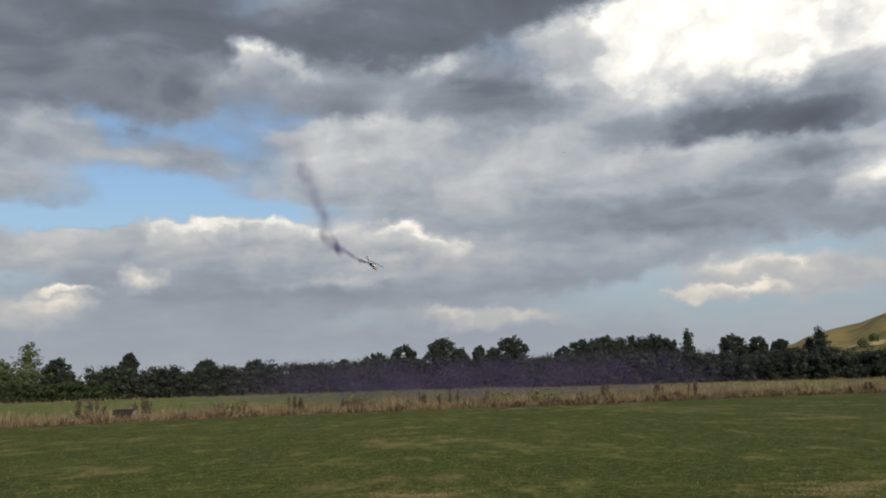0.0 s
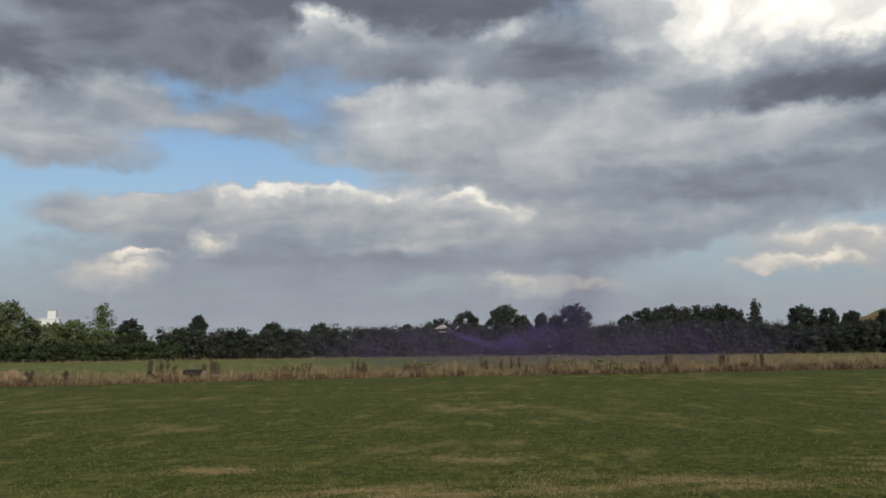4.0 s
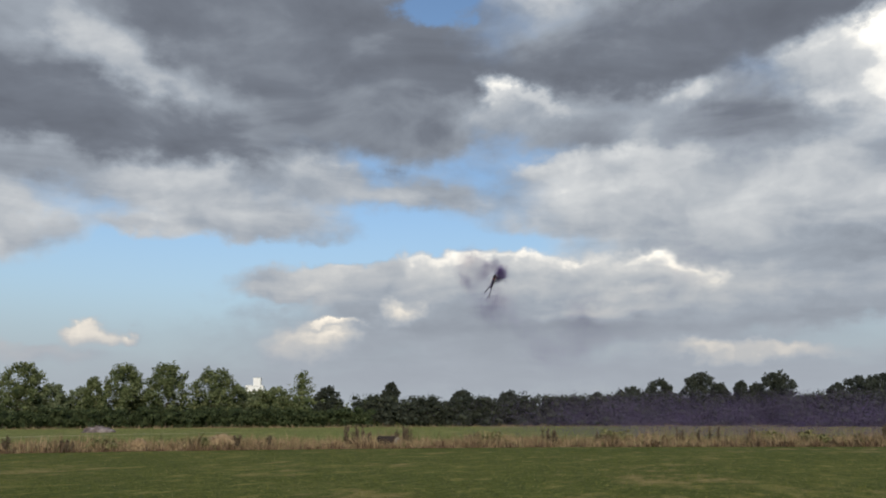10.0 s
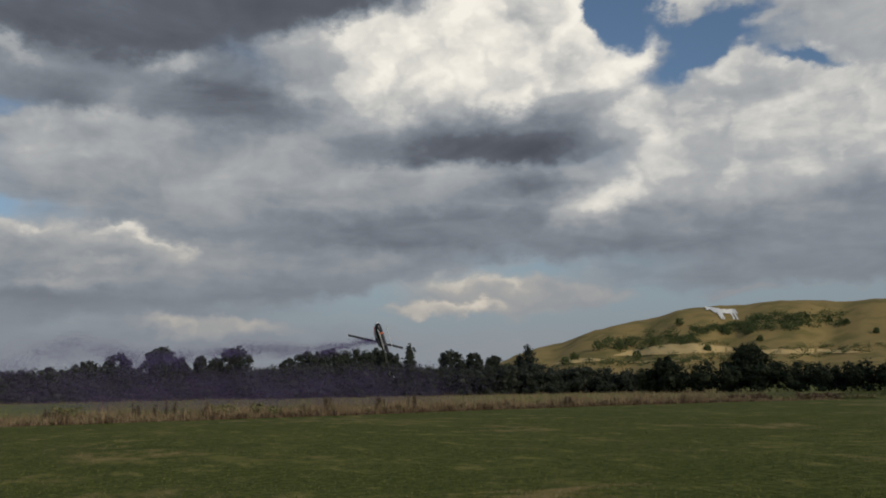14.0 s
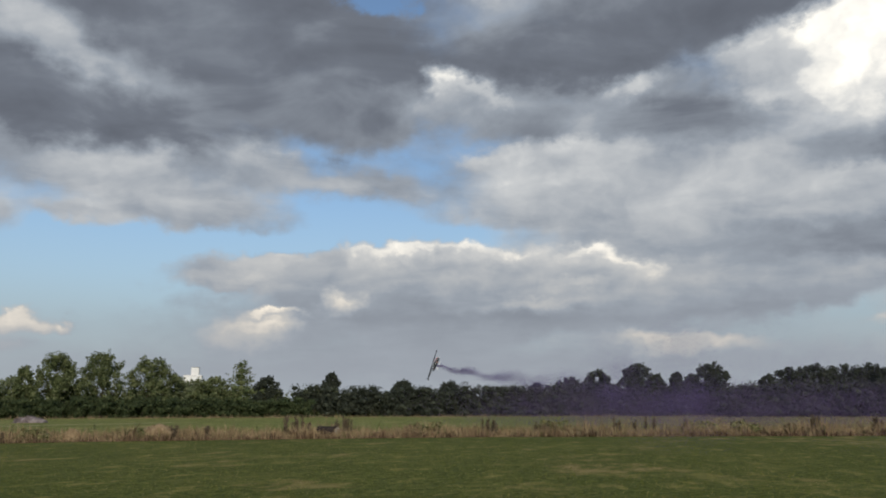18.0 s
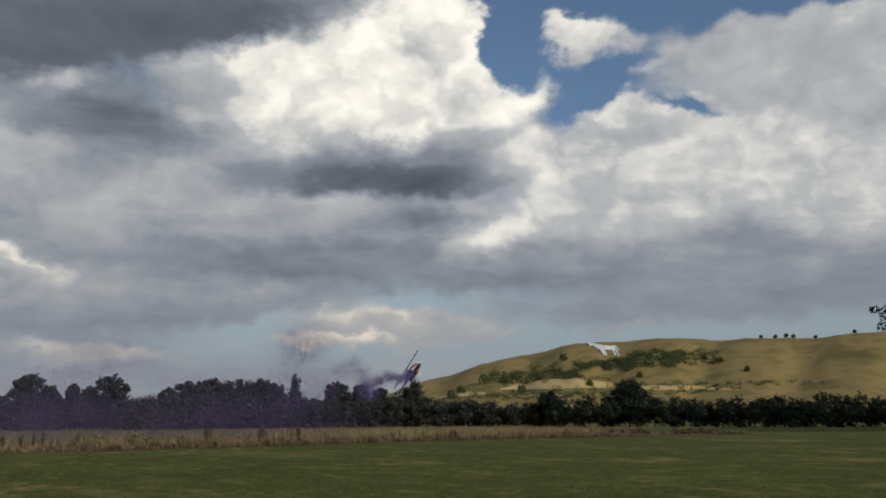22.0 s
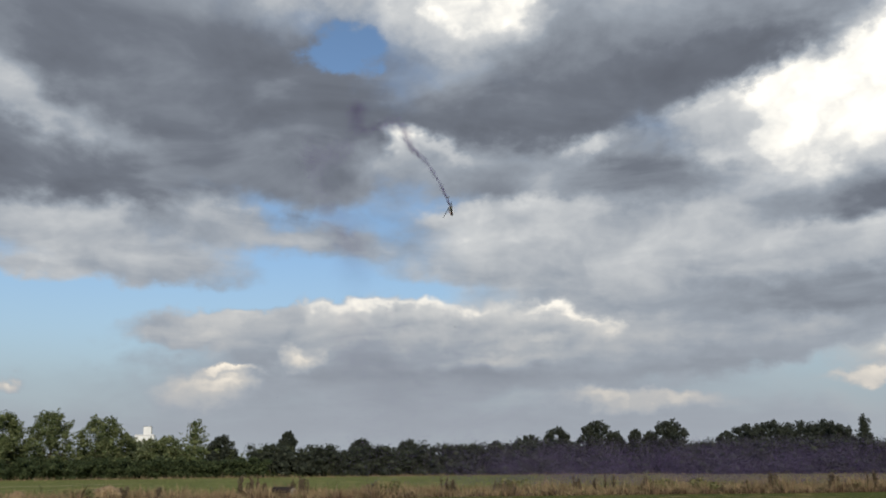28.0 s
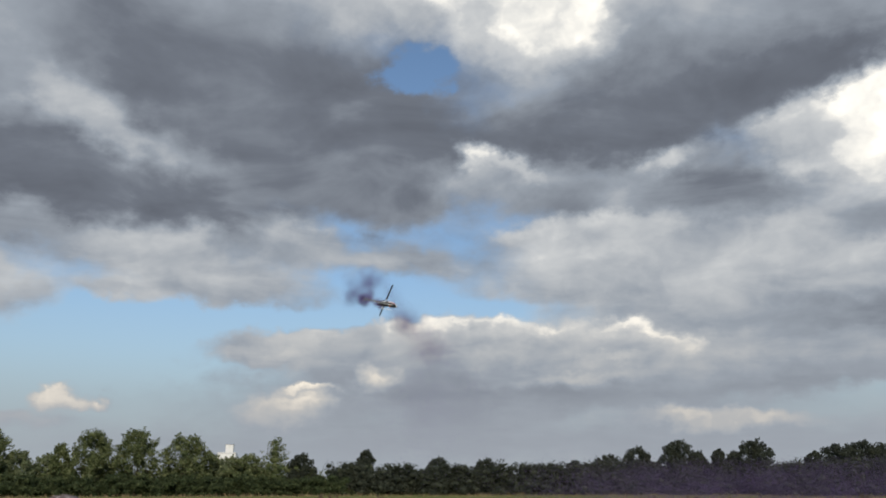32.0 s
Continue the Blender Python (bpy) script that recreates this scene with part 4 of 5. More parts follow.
# the long hedge, shrub by shrub
shrub = 0
az = 52.0
while az > -29.5:
    d = 168 + 0.25 * (az + 6) if az > -6 else 160
    d -= 9 if az > 21 else 0
    el = 1.5 + 0.13 * math.sin(az * 1.9) + 0.12 * math.sin(az * 4.7)
    back_el = el - 0.12
    if az > 21:  # on the left a lower, brighter hedge runs before the trees
        el, back_el = 0.72 + 0.09 * math.sin(az * 2.3) + 0.07 * math.sin(az * 5.9), 1.3 + 0.25 * math.sin(az * 1.3) + 0.12 * math.sin(az * 3.7)
    if az < -22.5:
        el = 1.05 + 0.12 * math.sin(az * 3)
        back_el = el - 0.12
    if az < -26.5:
        el, back_el = 0.85, 0.73
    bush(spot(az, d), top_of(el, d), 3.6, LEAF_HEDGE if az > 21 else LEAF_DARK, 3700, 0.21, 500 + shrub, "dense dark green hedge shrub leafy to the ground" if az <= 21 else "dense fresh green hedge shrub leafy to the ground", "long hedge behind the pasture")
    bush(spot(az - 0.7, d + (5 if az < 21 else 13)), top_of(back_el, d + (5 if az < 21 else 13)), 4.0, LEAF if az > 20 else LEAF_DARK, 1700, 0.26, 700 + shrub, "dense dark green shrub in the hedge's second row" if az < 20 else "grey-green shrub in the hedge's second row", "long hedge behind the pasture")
    shrub += 1
    az -= 1.45
az = -30.2
while az > -75:
    d = 142 - 0.9 * (-30 - az)
    el = 1.22 + 0.14 * math.sin(az * 1.7) + 0.1 * math.sin(az * 3.9)
    # this hedge's shade is in its leaf colour, not cast
    bush(spot(az, d), top_of(el, d) * (1.0 if az > -60 else 1.2), 3.4, LEAF_SHADED, 3000, 0.21, 600 + shrub, "green hedge shrub coloured as in shade at the edge of the mown field", "hedge at the field's edge")
    shrub += 1
    az -= 1.7

# the big oak at the end of the field
OAK = spot(-55.7, 100)
oak_lobes = []
_r = random.Random(5)
for i in range(34):
    f = (i + 0.5) / 34
    z = 4.5 + 16.0 * f
    a = i * 2.399
    reach = 8.2 * math.sin(math.pi * (0.16 + 0.72 * f)) * _r.uniform(0.7, 1.08)
    oak_lobes.append((math.cos(a) * reach, math.sin(a) * reach, z, _r.uniform(2.2, 3.2), _r.uniform(2.2, 3.2), _r.uniform(1.5, 2.3)))
tree("oak_tree", OAK, 21.5, 9.0, LEAF_SHADED, lobes=oak_lobes, count=52000, leaf=0.25, seed=9, label="large oak with a heavy lobed crown, coloured as in shade, at the field's edge", category="tree")

# white building far behind the trees
WHITE = material("white_render", [(0.84, 0.83, 0.8), (0.9, 0.89, 0.87)], 0.3, 0.85)
GLASS_DARK = material("dark_window", [(0.03, 0.035, 0.04), (0.05, 0.055, 0.06)], 1.0, 0.2)
ROOF = material("grey_roof", [(0.16, 0.16, 0.17), (0.24, 0.24, 0.25)], 0.5, 0.8)
building = tagged(new("white_building"), "white flat-roofed building with a block tower beyond the trees", "building")
building.location, building.rotation_euler = spot(27.42, 520), (0, 0, radians(16))
part("wall", box((9.8, 5.4, 19.1), (0, 0, 9.55)), WHITE, building)
tower = part("tower", box((4.1, 3.2, 4.7), (1.0, 0.4, 21.5)), WHITE, building)
part("roof", box((10.0, 5.6, 0.12), (0, 0, 19.16)), ROOF, building)
part("roof", box((4.3, 3.4, 0.1), (1.0, 0.4, 23.9)), ROOF, tower)
part("parapet", box((9.9, 0.2, 0.5), (0, -2.65, 19.4)), WHITE, building)
for k in range(5):
    part("window", box((0.9, 0.12, 1.2), (-2.8 + k * 1.4, -2.73, 13.4), 0.03), GLASS_DARK, building)

# ---- unmown strip, weeds and heaps ----


def tall_grass(name, count, near, far, low, high, mat, label, s0=0.02, s1=1.0, width=0.03, curve=0.18):
    """Standing stems: a narrow leaning blade with a seed head each."""
    s = rng.uniform(s0, s1, count)
    d = near + (far - near) * rng.uniform(0, 1, count) ** 1.4
    xs = np.linspace(0, 1, len(EDGE))
    px, py = np.interp(s, xs, [e[0] for e in EDGE]), np.interp(s, xs, [e[1] for e in EDGE])
    ln = np.hypot(px, py)
    s = np.where((s > 0.9) & (rng.uniform(0, 1, count) < (s - 0.9) * 7), s - 0.35, s)
    px, py = np.interp(s, xs, [e[0] for e in EDGE]), np.interp(s, xs, [e[1] for e in EDGE])
    clump = 0.66 + 0.34 * np.sin(s * 190 + d * 0.7) * np.sin(s * 77 + d) + 0.32 * np.sin(s * 431 + d * 1.3) + 0.14 * np.sin(s * 1013 + d * 3)
    clump *= np.clip((1.0 - s) / 0.16, 0.12, 1.0)  # it grows shorter toward its end
    x, y = px + px / ln * d, py + py / ln * d
    h = rng.uniform(low, high, count) * np.clip(clump, 0.18, 1.3)
    a = rng.uniform(0, 2 * math.pi, count)
    w = width * rng.uniform(0.6, 1.5, count)
    lean = rng.normal(0, curve, (count, 2)) * h[:, None]
    root = np.stack([x, y, np.zeros(count)], 1)
    tip = root + np.stack([lean[:, 0], lean[:, 1], h], 1)
    mid = root + (tip - root) * 0.62
    mid[:, :2] -= lean * 0.12
    side = np.stack([np.cos(a) * w, np.sin(a) * w, np.zeros(count)], 1)
    v = np.stack([root - side, root + side, mid + side * 1.1, tip, mid - side * 1.1], 1).reshape(-1, 3)
    f = np.arange(5 * count).reshape(-1, 5)
    return tagged(new(name, mesh_of(name, v, f, mat)), label, "tall grass", kind="stuff")


tall_grass("tall_dry_grass", 36000, 0.0, 6.0, 0.3, 0.85, STRAW, "tall dry straw-coloured grass standing unmown along the field", width=0.009)
tall_grass("half_dry_grass", 34000, 0.0, 16.0, 0.25, 0.65, STRAW_GREEN, "half-green tall grass among the dry stems", width=0.011)
tall_grass("low_dry_grass", 60000, -0.2, 9.0, 0.12, 0.5, STRAW, "low tangled dry grass between the tall stems", width=0.013, curve=0.5)
tall_grass("russet_weeds", 24000, -0.3, 3.0, 0.1, 0.45, RUSSET, "low russet-brown weeds along the front of the strip", width=0.014)
tall_grass("far_dry_grass", 16000, 20.0, 100.0, 0.25, 0.6, STRAW, "scattered dry grass stems across the pasture", s0=0.45, s1=1.0, width=0.014)
tall_grass("hedge_foot_grass", 10000, 106.0, 114.0, 0.2, 0.7, STRAW, "pale tall grass along the foot of the hedge", s0=0.0, s1=0.9, width=0.018)


def dock(az, d, h, n, spread, seed, label="dark withered dock plant with brown seed stalks"):
    """A clump of withered stalks, each thick with seeds."""
    r = random.Random(seed)
    thing = tagged(new("dock_plant"), label, "weed", "withered docks in the strip")
    thing.location = spot(az, d)
    for i in range(n):
        x, y = r.uniform(-spread, spread), r.uniform(-spread, spread) * 0.6
        hh = h * r.uniform(0.5, 0.85)
        lx, ly = r.uniform(-0.12, 0.12), r.uniform(-0.1, 0.1)
        stalk = part("stalk", rod((x, y, 0), (x + lx, y + ly, hh), 0.018, 0.01, 5), DOCK, thing)
        c = np.array([[x + lx * k, y + ly * k, hh * k] for k in np.linspace(0.35, 1.0, 60)]) + rng.normal(0, 0.045, (60, 3))
        v, f = flecks(c, rng.normal(0, 1, (60, 3)), 0.07)
        tagged(part("seed_head", mesh_of("seed_head", v, f, DOCK), DOCK, stalk), kind="stuff")
    return thing


dock(21.6, 51.5, 1.5, 9, 0.55, 70)
dock(20.6, 51.8, 1.35, 6, 0.3, 71)
dock(18.0, 52.5, 1.4, 6, 0.35, 72)
dock(18.7, 53, 1.15, 4, 0.2, 73)
dock(26.6, 49.5, 1.1, 3, 0.2, 74)
dock(28.4, 49.0, 1.1, 3, 0.15, 75)
dock(46.4, 48.5, 1.5, 2, 0.15, 76)
dock(45.6, 48.5, 1.4, 1, 0.05, 77)
dock(44.9, 48.5, 1.5, 2, 0.1, 78)
dock(48.2, 48, 1.4, 2, 0.1, 79)
dock(43.0, 48.6, 0.9, 5, 0.25, 80)
dock(41.0, 48.8, 1.0, 3, 0.2, 81)
dock(37.9, 48.8, 0.9, 5, 0.3, 82)
dock(1.5, 54.6, 1.25, 4, 0.25, 83)
dock(0.4, 54.6, 1.3, 2, 0.08, 84)
dock(-0.2, 54.7, 1.25, 2, 0.08, 85)
dock(-0.7, 54.7, 1.3, 2, 0.08, 86)
dock(9.3, 54.2, 1.2, 7, 0.5, 87)
dock(-2.6, 55, 1.1, 4, 0.3, 88)
dock(-9.9, 57, 1.35, 5, 0.22, 89)
dock(-13.0, 58, 1.3, 5, 0.22, 90)
dock(-15.0, 59, 1.5, 6, 0.24, 91)
dock(-8.2, 56.6, 0.9, 3, 0.15, 92)
dock(-24.5, 66, 1.0, 5, 0.4, 93)
dock(6.0, 54.2, 1.0, 6, 0.5, 94)
dock(14.0, 53.0, 0.9, 5, 0.4, 95)

for i, (az, d, h) in enumerate(((36.0, 48.8, 0.75), (12.8, 53.4, 0.9), (5.2, 54.6, 1.0), (-3.6, 55.4, 0.9), (30.8, 49.2, 0.7), (-6.0, 56, 0.9))):
    bush(spot(az, d + 0.6), h, 0.7, STRAW_GREEN, 420, 0.1, 900 + i, "low olive-green weed bush in the dry strip", "weed bushes", "weed_bush")

for i, (az, d, h, half) in enumerate(((-33.5, 77, 0.9, 1.6), (-35.4, 78, 1.2, 2.0), (-37.6, 79.5, 1.0, 1.8), (-39.4, 81, 1.3, 2.2), (-41.2, 82.5, 0.9, 1.7), (-31.0, 76, 0.7, 1.2))):
    bush(spot(az, d), h * 0.55, half, RUSSET if i % 2 else STRAW_GREEN, 900, 0.09, 950 + i, "low dry bramble patch at the end of the strip", "bramble patches", "bramble")


def heap(name, az, d, length, high, mat, label, category, bits, seed, colour_bits=None):
    """A low uneven heap with loose pieces lying on it."""
    r = random.Random(seed)
    thing = tagged(new(name), label, category)
    thing.location, thing.rotation_euler = spot(az, d), (0, 0, radians(az))
    bm = bmesh.new()
    bmesh.ops.create_icosphere(bm, subdivisions=3, radius=1)
    for v in bm.verts:
        k = 1 + 0.25 * noise.noise(v.co * 2.3 + Vector((seed, 0, 0)))
        v.co = Vector((v.co.x * length / 2 * k, v.co.y * length / 3 * k, max(-0.1, v.co.z * high * k)))
    part("mound", bm, mat, thing, smooth=True)
    if mat == HAY:  # loose straw sticks out all over
        c = rng.normal(0, 1, (420, 3))
        c /= np.linalg.norm(c, axis=1, keepdims=True)
        c[:, 2] = abs(c[:, 2])
        v, f = flecks(c * (length / 2, length / 3, high), c, 0.12, 0.9, 0.25)
        tagged(part("loose_straw", mesh_of("loose_straw", v, f, STRAW), STRAW, thing), kind="stuff")
        return thing
    for i in range(bits):
        a, q = r.uniform(0, 6.28), r.uniform(0.1, 0.8)
        x, y = math.cos(a) * q * length / 2, math.sin(a) * q * length / 3
        s = r.uniform(0.12, 0.34) * high
        b = box((s * 2.2, s * 1.5, s), (0, 0, 0), s * 0.2)
        bmesh.ops.transform(b, matrix=pose(x, y, high * math.sqrt(max(0, 1 - q * q)) * 0.95, r.uniform(-30, 30), r.uniform(-30, 30), r.uniform(0, 180)), verts=b.verts)
        part("piece", b, colour_bits or mat, thing)
    return thing


STONE = material("pinkish_rubble", [(0.07, 0.055, 0.05), (0.16, 0.125, 0.12), (0.36, 0.31, 0.30)], 2.0, 0.9, bump=0.6)
HAY = material("weathered_hay", [(0.19, 0.13, 0.07), (0.31, 0.225, 0.125), (0.42, 0.315, 0.185)], 5.0, 0.95, bump=0.8)
END = material("bleached_straw", [(0.22, 0.19, 0.15), (0.34, 0.30, 0.24)], 6.0, 0.95)
WRAP = material("dark_bale_wrap", [(0.022, 0.016, 0.013), (0.05, 0.035, 0.028)], 3.0, 0.9, bump=0.3)
heap("rubble_heap", 36.3, 118, 3.8, 0.7, STONE, "low heap of pinkish-grey rubble on the pasture", "rubble", 30, 3)
heap("hay_mound", 29.3, 50.4, 1.9, 0.75, HAY, "weathered pale mound of old hay in the strip", "hay", 6, 5)
heap("hay_mound", 45.8, 48.9, 1.3, 0.6, HAY, "weathered pale mound of old hay in the strip", "hay", 5, 8)
heap("hay_mound", 34.0, 49.6, 0.9, 0.6, HAY, "weathered pale mound of old hay in the strip", "hay", 4, 9)
bale = tagged(new("round_bale"), "dark wrapped round bale with pale open end in grass", "bale")
bale.location, bale.rotation_euler = spot(19.2, 51.4, 0.31), (0, 0, radians(19 - 38))
bm = rod((-0.75, 0, 0), (0.6, 0, 0), 0.32, 0.32, 24)
bmesh.ops.bevel(bm, geom=[e for e in bm.edges if len(e.link_faces) == 2 and e.calc_face_angle(0) > 1], offset=0.08, segments=2, affect="EDGES")
part("wrapping", bm, WRAP, bale)
part("end", rod((0.59, 0, 0), (0.63, 0, 0), 0.27, 0.24, 24), END, bale, "pale open straw end")

# worn track across the pasture
tv, tf = [], []
for i in range(31):
    a = 50.5 - 22 * i / 30
    d = 76 + 34 * i / 30 + 0.8 * math.sin(i * 0.9)
    for k in (-1.0, 1.0):
        tv.append(tuple(spot(a, d + k * (1.6 - 0.03 * i), 0.04)))
tf = [(2 * i, 2 * i + 1, 2 * i + 3, 2 * i + 2) for i in range(30)]
TRACK = material("worn_track", [(0.36, 0.31, 0.16), (0.48, 0.42, 0.24)], 1.0, 0.95)
tagged(new("track", mesh_of("track", tv, tf, TRACK)), "pale worn track across the pasture", "track", kind="structure")

# short tufts of the mown field where the camera stands near
def tufts(name, count, r0, r1, mat, label, high):
    r = r0 * (r1 / r0) ** rng.uniform(0, 1, count)
    a = np.radians(rng.uniform(-62, 62, count))
    c = np.stack([np.sin(a) * r, np.cos(a) * r, np.zeros(count)], 1)
    h = high * rng.uniform(0.5, 1.3, count) * (0.8 + 0.02 * r)
    t = rng.uniform(0, 2 * math.pi, count)
    w = h * 0.28
    side = np.stack([np.cos(t) * w, np.sin(t) * w, 0 * t], 1)
    tip = c + np.stack([rng.normal(0, 0.5, count) * h, rng.normal(0, 0.5, count) * h, h], 1)
    v = np.stack([c - side, c + side, tip], 1).reshape(-1, 3)
    return tagged(new(name, mesh_of(name, v, np.arange(3 * count).reshape(-1, 3), mat)), label, "grass", kind="stuff")


TUFT_G = material("green_tuft", [(0.064, 0.08, 0.014), (0.122, 0.135, 0.03), (0.18, 0.168, 0.046)], 0.25, 0.9, island=0.5, spec=0.1)
TUFT_D = material("dry_tuft", [(0.19, 0.175, 0.055), (0.29, 0.25, 0.09), (0.40, 0.33, 0.15)], 0.25, 0.9, island=0.5, spec=0.1)
tufts("green_tufts", 110000, 7, 46, TUFT_G, "short green tufts of the mown field", 0.024)
tufts("dry_tufts", 45000, 7, 46, TUFT_D, "short dry yellow tufts of the mown field", 0.019)


def dry_patch(name, spots, per, mat, label, high):
    """Tufts close together on worn ovals of the field: x, y, half length, half depth."""
    c = []
    for x, y, rx, ry in spots:
        n = int(per * rx * ry)
        a, q = rng.uniform(0, 2 * math.pi, n), np.sqrt(rng.uniform(0, 1, n)) * (0.7 + 0.3 * np.sin(rng.uniform(0, 2 * math.pi, n) * 3))
        wave = np.sin(a * 3 + x) * 0.18 + np.sin(a * 7 + y) * 0.14
        q = q * (0.85 + wave)
        c.append(np.stack([x + np.cos(a) * q * rx, y + np.sin(a) * q * ry, np.zeros(n)], 1))
    c = np.concatenate(c)
    ragged = np.sin(c[:, 0] * 2.9 + 1.3 * np.sin(c[:, 1] * 2.1)) * np.sin(c[:, 1] * 4.3 + 1.1 * np.sin(c[:, 0] * 1.7)) + rng.normal(0, 0.5, len(c))
    c = c[ragged > 0.0]
    n = len(c)
    h, t = high * rng.uniform(0.4, 1.3, n), rng.uniform(0, 2 * math.pi, n)
    side = np.stack([np.cos(t), np.sin(t), 0 * t], 1) * (h * 0.35)[:, None]
    tip = c + np.stack([rng.normal(0, 0.6, n) * h, rng.normal(0, 0.6, n) * h, h], 1)
    v = np.stack([c - side, c + side, tip], 1).reshape(-1, 3)
    return tagged(new(name, mesh_of(name, v, np.arange(3 * n).reshape(-1, 3), mat)), label, "grass", kind="stuff")


TUFT_P = material("parched_tuft", [(0.23, 0.165, 0.075), (0.36, 0.27, 0.13), (0.46, 0.37, 0.2)], 0.8, 0.95, island=0.6, spec=0.1)
patch_spots = [(-1.2, 10.2, 3.4, 1.2), (2.0, 11.0, 3.5, 1.3), (0.5, 8.2, 2.6, 0.8), (-5.8, 9.6, 1.6, 0.5), (-7.6, 11.2, 1.2, 0.4), (6.2, 13.2, 2.0, 0.6), (3.2, 8.6, 2.0, 0.7), (8.2, 9.5, 1.8, 0.6), (5.0, 12.4, 1.6, 0.9), (-4.0, 12.2, 1.3, 0.7), (6.0, 10.6, 1.4, 0.7), (-0.5, 13.4, 1.2, 0.8)]
dry_patch("parched_tufts", patch_spots, 5200, TUFT_P, "parched pale tufts on worn patches of the field", 0.014)

# ---- the model helicopter ----
def paint(name, colour, rough=0.3, metal=0.0, spread=0.12):
    return material(name, [tuple(c * (1 - spread) for c in colour), tuple(min(1, c * (1 + spread)) for c in colour)], 14.0, rough, metal, spec=0.5)


P_WHITE, P_RED, P_BLACK = paint("white_gloss", (0.75, 0.75, 0.73)), paint("red_gloss", (0.55, 0.035, 0.025)), paint("black_gloss", (0.018, 0.018, 0.02))
P_YELLOW, CARBON, ALLOY = paint("orange_gloss", (0.62, 0.13, 0.03)), paint("carbon_black", (0.022, 0.022, 0.024), 0.45), paint("alloy", (0.55, 0.55, 0.56), 0.35, 0.9)
SMOKE_TIN = paint("smoke_canister_card", (0.05, 0.045, 0.055), 0.8)


def blade(length, chord, root, thick=0.012):
    """One rotor blade along +x, with a rounded tip."""
    bm = bmesh.new()
    bmesh.ops.create_cube(bm, size=1)
    for v in bm.verts:
        outer = v.co.x > 0
        v.co = Vector((root + (length - root) * (v.co.x + 0.5), v.co.y * chord * (0.8 if outer else 1.0), v.co.z * thick * (0.6 if outer else 1.0)))
    bmesh.ops.bevel(bm, geom=bm.edges[:], offset=thick * 0.25, segments=1, affect="EDGES")
    return bm


heli = tagged(new("model_helicopter"), "radio-controlled model helicopter with white, red and black canopy trailing smoke", "model helicopter")
SHELL = [(0.50, 0, -0.075, 0.012, 0.012), (0.47, 0, -0.07, 0.045, 0.05), (0.38, 0, -0.05, 0.085, 0.095), (0.26, 0, -0.02, 0.105, 0.135), (0.12, 0, 0.0, 0.10, 0.15), (0.0, 0, 0.0, 0.085, 0.14), (-0.10, 0, 0.01, 0.07, 0.11), (-0.17, 0, 0.01, 0.05, 0.07)]


def shell_panel(x0, x1, a0, a1, proud, slant=0.0, taper=0.0):
    """A painted field of the canopy that follows its curve: from x0 back to x1 and between two angles (90 is its ridge), a little proud; slant shifts it round as it runs back, taper narrows it."""
    rows = sorted(SHELL)
    bm = bmesh.new()
    grid = []
    for i in range(9):
        f = i / 8
        x = x0 + (x1 - x0) * f
        z, w, h = [np.interp(x, [r[0] for r in rows], [r[k] for r in rows]) for k in (2, 3, 4)]
        mid, half = (a0 + a1) / 2 + slant * f, (a1 - a0) / 2 * (1 - taper * f)
        grid.append([bm.verts.new((x, (w + proud) * math.cos(radians(mid + half * k / 5)), z + (h + proud) * math.sin(radians(mid + half * k / 5)))) for k in range(-5, 6)])
    for r0, r1 in zip(grid, grid[1:]):
        for k in range(10):
            bm.faces.new((r0[k], r0[k + 1], r1[k + 1], r1[k]))
    bmesh.ops.recalc_face_normals(bm, faces=bm.faces[:])
    bmesh.ops.solidify(bm, geom=bm.faces[:], thickness=0.003)
    return bm


canopy = part("canopy", loft(SHELL, 24), P_WHITE, heli, "white glossy canopy shell", True)
part("belly", shell_panel(0.46, -0.16, 200, 340, 0.004), P_BLACK, canopy, "black belly of the canopy", True)
part("belly_flash", shell_panel(0.22, -0.10, 235, 305, 0.008, 0, 0.5), P_YELLOW, canopy, "orange-red belly flash", True)
part("windscreen", shell_panel(0.42, 0.20, 50, 130, 0.004, 0, 0.25), P_BLACK, canopy, "black tinted windscreen", True)
part("crest", shell_panel(0.10, -0.15, 66, 114, 0.004, 0, 0.4), P_RED, canopy, "red stripe along the ridge", True)
for s, a0, a1 in ((1, -18, 14), (-1, 166, 198)):
    part("side_flash", shell_panel(0.40, 0.06, a0, a1, 0.005, 42 * s, 0.45), P_RED, canopy, "red slanting side flash", True)
    part("side_flash", shell_panel(0.10, -0.14, a0, a1, 0.006, 30 * s, 0.5), P_BLACK, canopy, "black slanting side flash", True)
frame_part = part("side_frame", join(box((0.42, 0.012, 0.13), (-0.02, 0.045, -0.10), 0.003), box((0.42, 0.012, 0.13), (-0.02, -0.045, -0.10), 0.003), box((0.40, 0.09, 0.01), (-0.02, 0, -0.165), 0.002)), CARBON, heli)
part("tail_boom", rod((-0.12, 0, 0.0), (-0.86, 0, 0.02), 0.026, 0.02, 12), P_BLACK, heli, "black tail boom")
for s in (-1, 1):
    part("boom_support", rod((-0.16, 0.03 * s, -0.09), (-0.56, 0.012 * s, 0.0), 0.006, 0.006, 6), ALLOY, heli)
fin = bmesh.new()
for y in (-0.004, 0.004):
    fin.verts.new((-0.80, y, 0.0)), fin.verts.new((-0.86, y, 0.16)), fin.verts.new((-0.92, y, 0.17)), fin.verts.new((-0.89, y, 0.02)), fin.verts.new((-0.92, y, -0.13)), fin.verts.new((-0.87, y, -0.13))
fin.verts.ensure_lookup_table()
fin.faces.new(fin.verts[0:6]), fin.faces.new(fin.verts[6:12][::-1])
